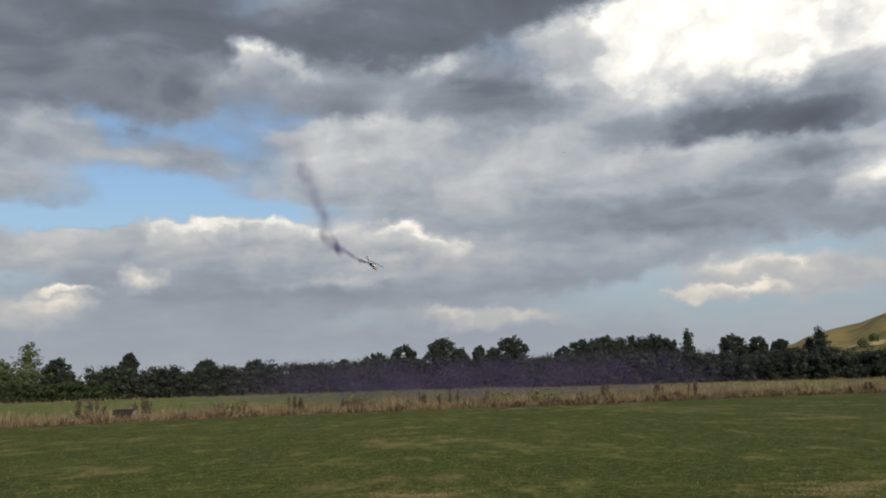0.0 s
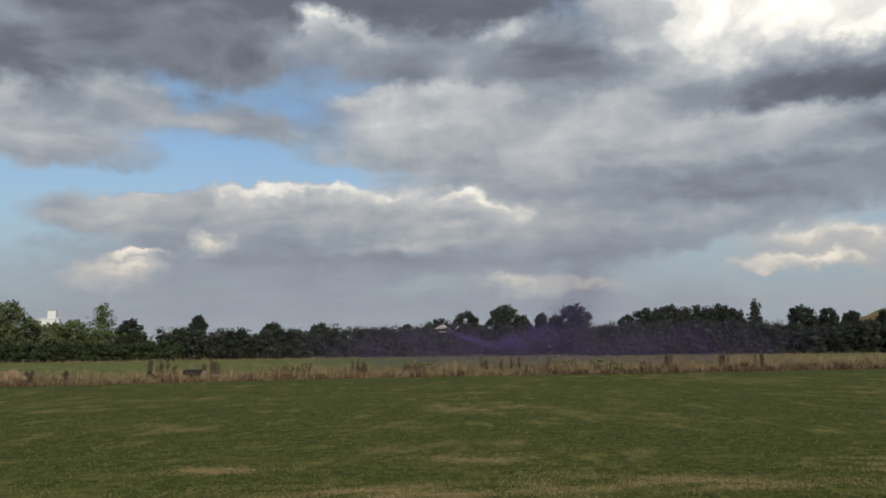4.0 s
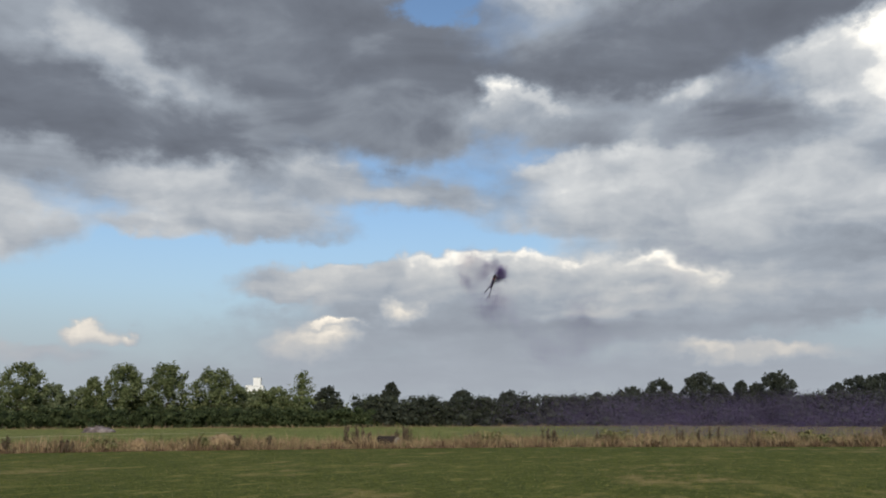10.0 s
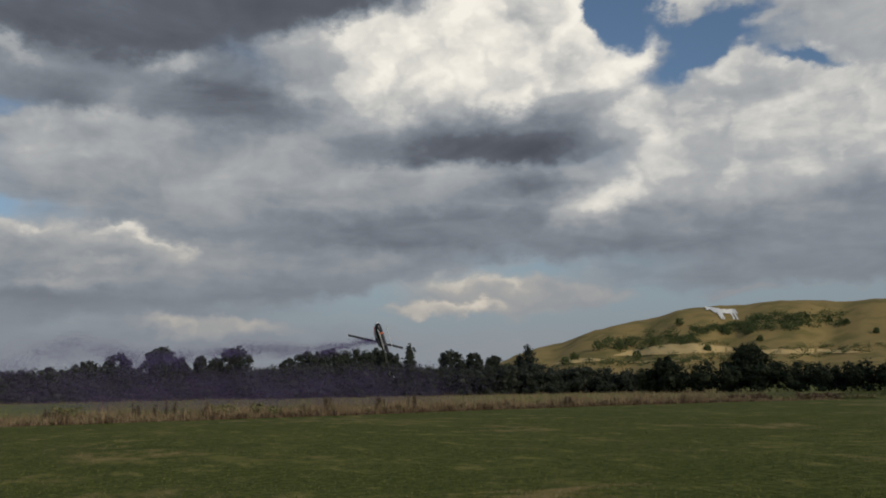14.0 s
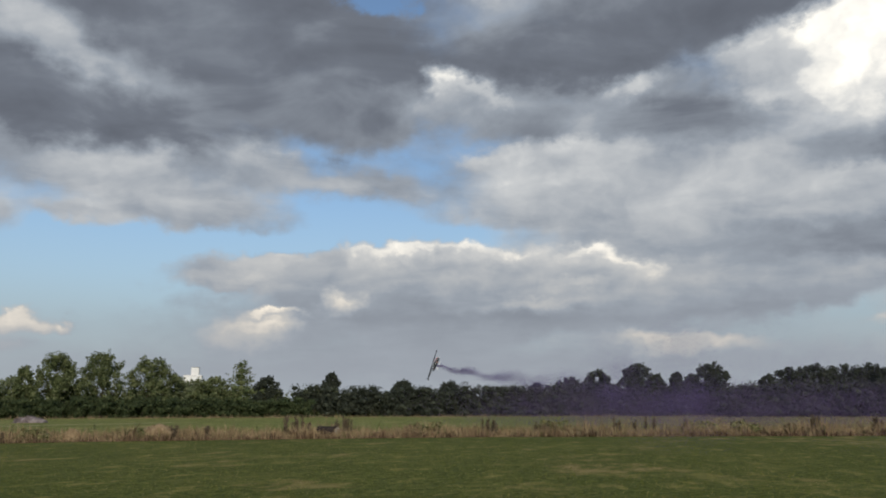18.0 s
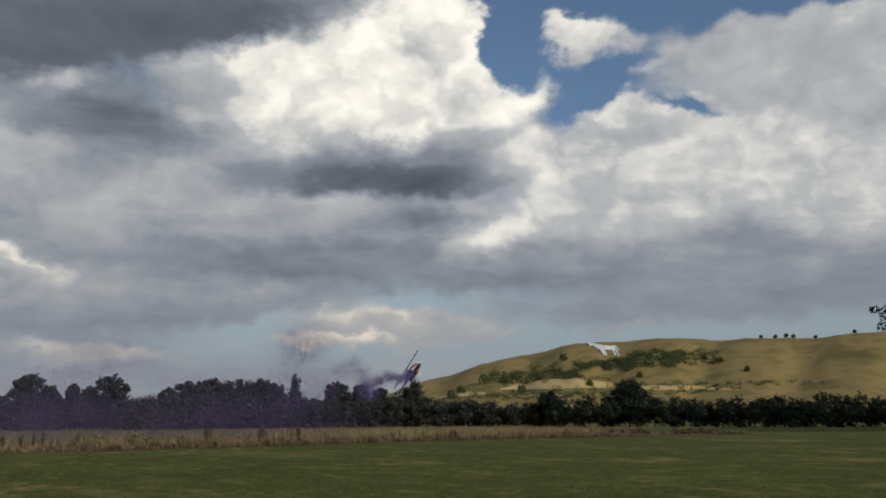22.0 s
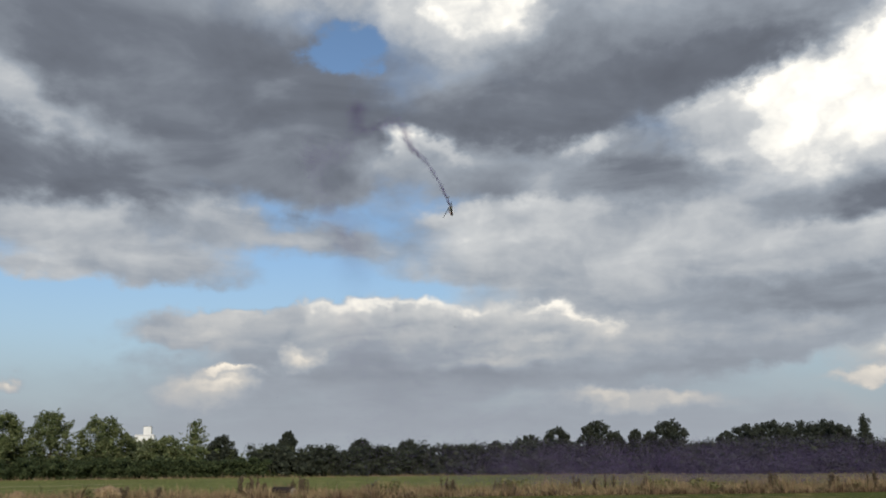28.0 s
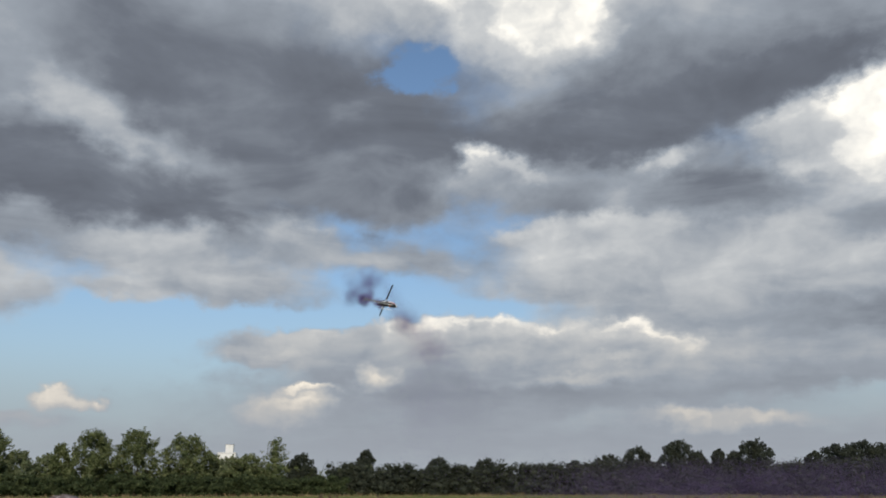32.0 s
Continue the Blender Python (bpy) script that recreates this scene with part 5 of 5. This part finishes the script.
for i in range(6):
    j = (i + 1) % 6
    fin.faces.new((fin.verts[i], fin.verts[i + 6], fin.verts[j + 6], fin.verts[j]))
part("tail_fin", fin, CARBON, heli, "black tail fin")
part("gearbox", box((0.07, 0.05, 0.06), (-0.86, 0, 0.02), 0.008), ALLOY, heli)
for s in (-1, 1):
    skid = part("skid", join(rod((-0.20, 0.12 * s, -0.27), (0.26, 0.12 * s, -0.27), 0.009, 0.009, 8), rod((0.26, 0.12 * s, -0.27), (0.32, 0.12 * s, -0.24), 0.009, 0.007, 8)), P_WHITE, heli, "white landing skid")
    for x in (-0.10, 0.15):
        part("strut", rod((x, 0.04 * s, -0.16), (x, 0.12 * s, -0.27), 0.01, 0.008, 6), P_WHITE, skid)
part("mast", rod((0.0, 0, 0.1), (0.0, 0, 0.25), 0.011, 0.011, 10), ALLOY, heli)
part("swashplate", rod((0.0, 0, 0.165), (0.0, 0, 0.185), 0.045, 0.04, 14), ALLOY, heli)
canister = part("smoke_canister", rod((-0.10, 0.0, -0.20), (-0.34, 0.0, -0.20), 0.035, 0.035, 12), SMOKE_TIN, heli, "cardboard smoke canister")
rotor = part("main_rotor", join(box((0.16, 0.05, 0.035), (0, 0, 0), 0.006), rod((0, 0, -0.03), (0, 0, 0.04), 0.028, 0.02, 12)), ALLOY, heli, "alloy rotor head")
rotor.location = (0, 0, 0.25)
for s in (0, 180):
    b = blade(0.80, 0.062, 0.08)
    bmesh.ops.transform(b, matrix=pose(0, 0, 0, 0, 0, s), verts=b.verts)
    bl = part("rotor_blade", b, P_BLACK, rotor, "black carbon blade")
tail_rotor = part("tail_rotor", rod((0, -0.012, 0), (0, 0.02, 0), 0.016, 0.012, 10), ALLOY, heli, "alloy tail hub")
tail_rotor.location = (-0.87, 0.045, 0.02)
for s in (0, 180):
    b = blade(0.145, 0.03, 0.015, 0.006)
    bmesh.ops.transform(b, matrix=pose(0, 0, 0, 0, 0, 0) @ pose(0, 0, 0, 90, s, 0), verts=b.verts)
    part("tail_blade", b, P_WHITE, tail_rotor, "white tail blade")

# ---- smoke ----
SMOKE = material("purple_smoke", [(0.12, 0.088, 0.225), (0.19, 0.145, 0.33)], 3.0, 1.0, island=0.35, spec=0.0)
HAZE = material("thin_purple_smoke", [(0.11, 0.082, 0.165), (0.15, 0.118, 0.22)], 0.1, 1.0, island=0.1, spec=0.0)


def wisp(name, radius, long, count, size, mat, curls=4):
    """A ball of smoke flecks, thick in its middle and thin outward, in a few curls."""
    hubs = rng.normal(0, 0.42, (curls, 3)) * (long, radius, radius)
    pick = rng.integers(0, curls, count)
    at = hubs[pick] + rng.normal(0, 0.5, (count, 3)) * (long * 0.8, radius, radius)
    v, f = specks(at, size)
    return mesh_of(name, v, f, mat)


LAGS = [0.02]
while LAGS[-1] < 2.5:
    LAGS.append(LAGS[-1] + 0.014 + 0.016 * LAGS[-1])
trail = tagged(new("smoke_trail"), "trail of dark purple smoke that spreads and fades behind the model", "smoke")
puffs_of_smoke = []
for lag in LAGS:
    rad = 0.07 + 0.42 * lag + 0.32 * lag * lag
    thick = max(0.02, 0.85 * math.exp(-2.5 * lag) + 0.07 * math.exp(-((lag - 0.8) / 0.5) ** 2))
    step = 0.014 + 0.016 * lag
    size = 0.0055
    long = rad + 19 * step
    puffs_of_smoke.append(tagged(part("puff", wisp("puff", rad, long, int(60 + min(13000, thick * 1.3 * 6.28 * rad * long / (size * size * 0.9) * min(1, step * 14 / (2 * long)))), size, SMOKE), SMOKE, trail), kind="stuff"))

# old smoke that hangs low before the hedge
def bank(name, az0, az1, dist, low, high, count, size, label, thick_at):
    a = rng.uniform(az1, az0, count * 3)
    z = low + (high - low) * rng.beta(1.6, 2.2, count * 3)
    d = dist + rng.normal(0, 2.5, count * 3)
    keep = rng.uniform(0, 1, count * 3) < thick_at(a) * (0.78 + 0.22 * np.sin(a * 1.3 + z * 1.1) * np.sin(a * 0.57 - z * 2.0))
    a, z, d = a[keep][:count], z[keep][:count], d[keep][:count]
    at = np.stack([-np.sin(np.radians(a)) * d, np.cos(np.radians(a)) * d, z], 1)
    v, f = specks(at, size)
    return tagged(new(name, mesh_of(name, v, f, HAZE)), label, "smoke", kind="stuff")


smoke_bank = bank("smoke_bank", 26.0, -26.0, 70, 0.05, 3.7, 340000, 0.0145, "thin purple smoke hanging low over the far edge of the field",
                  lambda a: np.exp(-((a + 2.0) / 13.0) ** 4))

# ---- a bird far off ----
FEATHER = material("dark_feathers", [(0.03, 0.028, 0.026), (0.06, 0.055, 0.05)], 6.0, 0.8)
bird = tagged(new("bird"), "small dark bird gliding high over the trees", "bird")
part("body", loft([(0.16, 0, 0, 0.008, 0.008), (0.1, 0, 0.005, 0.03, 0.03), (0.0, 0, 0, 0.04, 0.04), (-0.1, 0, 0, 0.022, 0.018), (-0.2, 0, 0, 0.035, 0.006)], 10), FEATHER, bird, smooth=True)
for s in (-1, 1):
    wing = bmesh.new()
    ends = [wing.verts.new(p) for p in ((0.07, 0.02 * s, 0.01), (0.05, 0.2 * s, 0.05), (-0.06, 0.38 * s, 0.03), (-0.05, 0.18 * s, 0.045), (-0.05, 0.02 * s, 0.005))]
    wing.faces.new(ends if s > 0 else ends[::-1])
    bmesh.ops.solidify(wing, geom=wing.faces[:], thickness=0.012)
    part("wing", wing, FEATHER, bird)


# ---- what moves ----
def motions():
    # seconds, bearing, height in degrees, distance
    flown = [
        (-2.8, 11.11, 21.57, 88.8), (-1.8, 9.68, 18.24, 82.8), (-1.2, 8.33, 15.50, 79.2), (-0.8, 7.39, 12.71, 76.8), (-0.5, 6.67, 10.23, 75.0),
        (-0.2, 5.76, 8.45, 73.5), (0.0, 4.39, 7.36, 72.0), (0.2, 1.75, 6.08, 67.0), (0.4, -0.80, 5.51, 62.0), (0.6, -2.81, 6.91, 56.0),
        (0.8, -3.97, 9.20, 50.0), (1.0, -5.36, 10.85, 44.0), (1.2, -5.27, 10.78, 45.3), (1.4, -5.83, 10.36, 46.7), (1.6, -7.10, 9.02, 48.0),
        (1.8, -7.21, 7.60, 48.5), (2.0, -7.44, 6.57, 49.0), (2.2, -7.35, 5.85, 49.5), (2.4, -7.27, 5.34, 50.0), (2.9, -6.00, 3.50, 52.4),
        (3.5, -1.50, 1.20, 55.2), (4.0, 4.00, 1.30, 57.6), (4.5, 10.25, 4.04, 60.0), (4.6, 12.36, 5.72, 58.9), (4.7, 14.51, 7.62, 57.7),
        (5.0, 21.26, 16.02, 54.3), (5.2, 24.09, 22.99, 52.0), (5.4, 26.15, 31.03, 54.0), (5.6, 25.25, 37.29, 56.0), (5.8, 22.09, 41.74, 58.0),
        (6.0, 19.68, 44.47, 60.0), (6.2, 14.02, 44.48, 60.4), (6.4, 8.81, 43.29, 60.8), (6.6, 5.75, 41.39, 61.2), (6.8, 2.65, 38.65, 61.6),
        (7.0, -1.01, 35.69, 62.0), (7.2, -1.54, 32.06, 63.2), (7.4, -3.10, 28.03, 64.4), (7.6, -4.00, 24.75, 65.6), (7.8, -3.78, 20.92, 66.8),
        (8.0, -3.70, 16.96, 68.0), (8.2, -2.33, 13.68, 66.0), (8.4, -0.98, 10.31, 64.0), (8.6, 0.98, 7.63, 62.0), (8.8, 3.88, 5.74, 55.0),
        (9.0, 7.29, 5.64, 48.0), (9.2, 9.76, 7.05, 48.4), (9.4, 11.58, 8.41, 48.8), (9.6, 12.03, 9.00, 49.2), (9.8, 11.86, 8.88, 49.6),
        (10.0, 12.63, 8.42, 50.0), (10.2, 12.96, 7.20, 49.3), (10.4, 13.35, 6.41, 48.7), (10.6, 13.99, 5.51, 48.0), (10.8, 14.89, 4.58, 47.6),
        (11.0, 15.95, 3.80, 47.1), (11.2, 17.45, 3.59, 46.7), (11.4, 18.59, 3.24, 46.3), (11.6, 19.82, 2.77, 45.9), (11.8, 21.05, 2.64, 45.4),
        (12.0, 22.43, 2.51, 45.0), (12.2, 22.92, 2.46, 42.0), (12.4, 23.62, 2.40, 39.0), (12.6, 23.56, 2.56, 36.0), (12.8, 22.08, 2.57, 31.5),
        (13.0, 21.28, 2.83, 27.0), (13.2, 16.90, 3.21, 25.5), (13.4, 11.82, 3.20, 24.0), (13.6, 4.67, 3.02, 23.7), (13.8, -4.02, 2.92, 23.3),
        (14.0, -13.10, 2.90, 23.0), (14.2, -19.11, 2.62, 24.2), (14.5, -27.09, 2.79, 26.0), (14.9, -34.00, 2.60, 27.9), (15.4, -38.00, 2.20, 30.3),
        (15.9, -31.00, 1.90, 32.7), (16.3, -19.00, 1.60, 34.6), (16.6, -9.92, 1.33, 36.0), (16.8, -6.65, 1.52, 36.7), (17.0, -2.95, 1.63, 45.5),
        (17.2, -0.45, 1.75, 46.4), (17.4, 3.22, 2.01, 47.6), (17.6, 6.59, 2.22, 48.8), (17.8, 9.69, 2.44, 50.0), (18.0, 12.69, 2.67, 51.2),
        (18.2, 15.52, 3.08, 51.2), (18.4, 18.32, 3.39, 51.2), (18.6, 20.91, 3.60, 51.2), (18.8, 23.37, 3.65, 46.2), (19.0, 26.07, 3.49, 46.2),
        (19.2, 27.81, 3.31, 43.5), (19.4, 29.45, 3.13, 37.0), (19.6, 29.95, 3.16, 34.5), (19.8, 29.50, 3.54, 32.0), (20.0, 29.43, 3.80, 31.5),
        (20.2, 25.87, 3.92, 29.0), (20.4, 21.70, 3.98, 26.4), (20.6, 15.93, 4.16, 25.4), (20.8, 8.25, 4.00, 24.8), (21.0, -0.60, 3.85, 24.4),
        (21.2, -7.55, 3.68, 24.8), (21.4, -13.88, 3.56, 24.7), (21.6, -17.85, 3.03, 26.0), (21.8, -20.15, 2.68, 28.7), (22.0, -22.10, 2.75, 31.3),
        (22.2, -21.47, 1.99, 34.0), (22.4, -20.47, 1.55, 34.0), (22.6, -18.23, 1.66, 34.0), (22.8, -15.18, 1.26, 34.0), (23.0, -13.01, 0.83, 34.0),
        (23.2, -8.85, 0.95, 34.7), (23.4, -5.02, 0.86, 35.3), (23.6, -2.21, 1.39, 36.0), (23.8, 1.17, 2.53, 37.3), (24.0, 4.66, 4.51, 38.7),
        (24.2, 5.74, 7.69, 40.0), (24.4, 7.29, 10.29, 41.5), (24.6, 7.32, 10.99, 43.0), (24.8, 6.57, 10.69, 44.5), (25.0, 5.68, 10.09, 46.0),
        (25.2, 5.15, 8.19, 46.4), (25.4, 4.37, 6.23, 46.8), (25.6, 4.55, 4.92, 47.2), (25.8, 5.60, 3.77, 47.6), (26.0, 6.43, 2.72, 48.0),
        (26.2, 8.57, 3.31, 49.0), (26.4, 11.16, 5.16, 50.0), (26.8, 13.00, 11.50, 53.8), (27.2, 15.00, 18.50, 57.6), (27.6, 12.50, 20.50, 61.4),
        (28.0, 9.00, 16.00, 65.2), (28.3, 7.90, 10.60, 68.1), (28.5, 7.98, 7.18, 70.0), (28.7, 8.60, 5.95, 67.5), (28.9, 9.25, 4.73, 65.0),
        (29.1, 9.83, 4.09, 62.5), (29.3, 10.29, 4.03, 60.0), (29.5, 10.86, 4.62, 59.7), (29.7, 11.31, 4.82, 59.3), (29.9, 11.80, 4.92, 59.0),
        (30.1, 12.26, 5.02, 58.7), (30.3, 12.59, 5.16, 58.3), (30.5, 12.92, 5.13, 58.0), (30.7, 13.36, 6.64, 55.5), (30.9, 13.84, 8.18, 53.0),
        (31.1, 14.83, 9.62, 50.5), (31.3, 16.00, 10.67, 48.0), (31.5, 17.69, 11.92, 45.1), (31.8, 18.41, 11.70, 40.9), (32.0, 18.05, 11.23, 38.0),
    ]
    # seconds; the nose's way across the view (0 right, 90 up) and toward the viewer; the rotor axis likewise
    held = [
        (0.0, -50, 10, 40, 30), (0.3, -10, 0, 80, 40), (0.5, 45, 0, 135, 40), (0.8, 85, 0, 10, 60), (1.0, -25, 20, 78, 0), (1.3, -35, 10, 55, 40), (1.6, -5, 10, 88, 5),
        (1.8, -112, 0, 158, -40), (2.1, -118, 0, 150, -62), (2.5, -112, 0, 150, -60), (3.2, 180, 20, 90, 20), (4.0, 178, 0, 88, 10), (4.5, 176, 5, 84, 8), (4.8, 150, 0, 66, 15), (5.2, 118, 0, 60, 40), (5.6, 97, -20, 20, 40),
        (6.0, 70, -20, 0, 50), (6.4, -10, 0, -90, 40), (6.8, -50, 10, 60, 40), (7.0, -60, 10, 70, 25), (7.4, -80, 0, 10, -35), (8.2, -105, 0, -15, -35), (8.6, -150, 0, -240, -35), (8.8, 165, 0, 75, -30),
        (9.0, 124, 0, 34, -40), (9.2, 112, 0, 22, -45), (9.5, 92, 5, 2, -60), (9.9, 75, 5, -15, -70), (10.4, 62, 0, 152, -75), (10.8, 60, 0, 150, -60), (11.2, 84, 0, 172, -60), (11.8, 114, 0, 200, -55),
        (12.2, 124, 5, 210, -35), (12.6, 128, 10, 215, -5), (13.0, 137, 10, 225, 10), (13.5, 128, 10, 215, -40), (14.0, 106, 5, 195, -62), (14.3, 90, 5, 180, -62), (14.6, 72, 5, 160, -60), (15.4, 60, 0, 140, -20), (16.2, 200, 0, 95, 20),
        (16.6, 215, 10, 110, -50), (17.2, 185, 10, 95, -55), (17.5, 40, 10, 128, -50), (18.0, 65, 0, 155, -60), (18.6, 80, 0, 168, -60), (19.0, 87, 0, 176, -60), (19.5, 105, 5, 194, -45), (19.9, 126, 10, 214, 12), (20.4, 118, 10, 208, -35),
        (20.8, 106, 5, 198, -60), (21.1, 92, 5, 180, -62), (21.5, 72, 5, 160, -60), (21.9, 55, 5, 140, -40), (22.3, 70, 10, 160, 10), (22.8, 110, 10, 20, 60), (23.0, 95, 15, 5, 60), (23.2, 48, 10, -42, 40), (23.5, -40, 10, -60, -60),
        (23.8, -110, 5, -20, -55), (24.0, -86, 0, 4, -62), (24.2, -60, 0, 30, -50), (24.4, 5, 0, 95, -10), (24.6, 80, 0, 10, 40), (24.8, -20, 0, 70, 30), (25.0, 205, 0, 115, 40), (25.3, 235, 0, 145, 40), (25.7, 252, 0, 160, 50),
        (26.0, 178, 0, 88, -30), (26.2, 165, 0, 75, -30), (26.5, 130, 0, 40, -40), (27.2, 60, 0, -30, -40), (27.6, -10, 0, -100, -40), (28.0, -80, 0, -170, -40), (28.6, -86, 0, -176, -40), (29.0, -115, 0, -205, -50), (29.4, -200, 0, -290, -50), (29.9, 155, 5, 65, -50),
        (30.3, 125, 5, 35, -60), (30.7, 92, 0, 2, -50), (31.0, -40, 10, 50, 40), (31.3, -25, 5, 65, -20), (31.6, -14, 0, 74, -58), (32.0, -11, 0, 77, -62),
    ]

    def eased(table, t):
        """Smooth values between the rows of a table."""
        times = [r[0] for r in table]
        i = max(0, min(len(times) - 2, int(np.searchsorted(times, t, side="right")) - 1))
        a, b = table[i], table[i + 1]
        p, q = table[max(0, i - 1)], table[min(len(table) - 1, i + 2)]
        h = b[0] - a[0]
        s = min(1.0, max(0.0, (t - a[0]) / h))
        out = []
        for k in range(1, len(a)):
            m0 = (b[k] - p[k]) / max(1e-6, b[0] - p[0]) * h
            m1 = (q[k] - a[k]) / max(1e-6, q[0] - a[0]) * h
            out.append((2 * s ** 3 - 3 * s ** 2 + 1) * a[k] + (s ** 3 - 2 * s ** 2 + s) * m0 + (3 * s ** 2 - 2 * s ** 3) * b[k] + (s ** 3 - s ** 2) * m1)
        return out

    def place(t):
        az, el, d = eased(flown, t)
        return Vector(EYE) + d * Vector((-math.sin(radians(az)) * math.cos(radians(el)), math.cos(radians(az)) * math.cos(radians(el)), math.sin(radians(el))))

    def turn_of(row, at):
        _, nose, toward, axis, axis_toward = row
        ahead = (at - Vector(EYE)).normalized()
        right = ahead.cross(Vector((0, 0, 1))).normalized()
        up = right.cross(ahead)

        def way(angle, near):
            c = math.cos(radians(near))
            return c * math.cos(radians(angle)) * right + c * math.sin(radians(angle)) * up - math.sin(radians(near)) * ahead

        x = way(nose, toward).normalized()
        z = way(axis, axis_toward)
        z = (z - x * z.dot(x)).normalized()
        y = z.cross(x)
        return Matrix((x, y, z)).transposed().to_quaternion()

    keys = [(r[0], turn_of(r, place(r[0]))) for r in held]
    rows = []
    for i in range(321):
        t = i / 10
        k = max(0, min(len(keys) - 2, sum(1 for q in keys if q[0] <= t) - 1))
        (t0, q0), (t1, q1) = keys[k], keys[k + 1]
        if q0.dot(q1) < 0:
            q1 = -q1
        rows.append((t, Matrix.Translation(place(t)) @ q0.slerp(q1, min(1, max(0, (t - t0) / (t1 - t0)))).to_matrix().to_4x4()))
    walk(heli, rows)
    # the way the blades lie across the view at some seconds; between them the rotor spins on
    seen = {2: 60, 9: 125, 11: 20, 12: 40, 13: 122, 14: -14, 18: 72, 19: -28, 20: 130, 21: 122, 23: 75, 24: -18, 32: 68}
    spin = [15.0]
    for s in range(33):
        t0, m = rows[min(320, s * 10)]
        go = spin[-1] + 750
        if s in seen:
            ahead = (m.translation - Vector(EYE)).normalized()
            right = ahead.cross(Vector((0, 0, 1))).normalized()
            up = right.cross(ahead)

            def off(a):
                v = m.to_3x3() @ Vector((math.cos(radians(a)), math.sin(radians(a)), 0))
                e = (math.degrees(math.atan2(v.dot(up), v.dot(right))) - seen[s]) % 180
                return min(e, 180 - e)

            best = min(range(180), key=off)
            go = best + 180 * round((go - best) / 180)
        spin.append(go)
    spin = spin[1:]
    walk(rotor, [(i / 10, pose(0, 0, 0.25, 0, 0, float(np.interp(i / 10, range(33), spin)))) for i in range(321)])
    walk(tail_rotor, [(i / 10, pose(-0.87, 0.045, 0.02, 0, i * 82, 0)) for i in range(321)])

    # the bird: seconds, bearing, height, turn
    walk(bird, [(t, Matrix.Translation(spot(az, 200 * math.cos(radians(el)), 1.6 + 200 * math.sin(radians(el)))) @ pose(0, 0, 0, 0, 0, face)) for t, az, el, face in ((0.0, -8.0, 14.0, 0), (9.0, -14.0, 11.85, -20), (14.0, -16.7, 10.4, 30), (19.0, -15.0, 7.0, 80), (24.0, -9.5, 4.97, 120), (32.0, 37.6, 14.9, 190))])

    wind = Vector((-1.5, 0.3, 0.12))
    for n, (puff, lag) in enumerate(zip(puffs_of_smoke, LAGS)):
        stray = Vector((math.sin(n * 0.43), math.cos(n * 0.31), math.sin(n * 0.61 + 2))) * lag
        pushed = 1 - math.exp(-lag / 0.3)
        rows = []
        for i in range(161):
            t = i / 5
            p = place(t - lag)
            v = place(t - lag + 0.03) - place(t - lag - 0.03)
            q = v.to_track_quat("X", "Z") if v.length > 1e-4 else Vector((1, 0, 0)).to_track_quat("X", "Z")
            a = (place(t - lag + 0.35) - 2 * p + place(t - lag - 0.35)) / 0.1225
            thrust = a + Vector((0, 0, 9.8))
            wash = -thrust * min(1.0, 24 / max(1e-3, thrust.length)) * 0.06 * pushed  # the rotor throws air off against its thrust
            tight = min(1.0, a.length / 22)  # and scatters smoke where the model brakes and turns
            rows.append((t, Matrix.Translation(p + wind * lag + wash + stray * (0.12 + 1.2 * tight)) @ q.to_matrix().to_4x4()))
        walk(puff, rows)
    walk(smoke_bank, [(0.0, pose(0, 0, 0)), (32.0, pose(0, 0, 0, 0, 0, -4.0))])


motions()
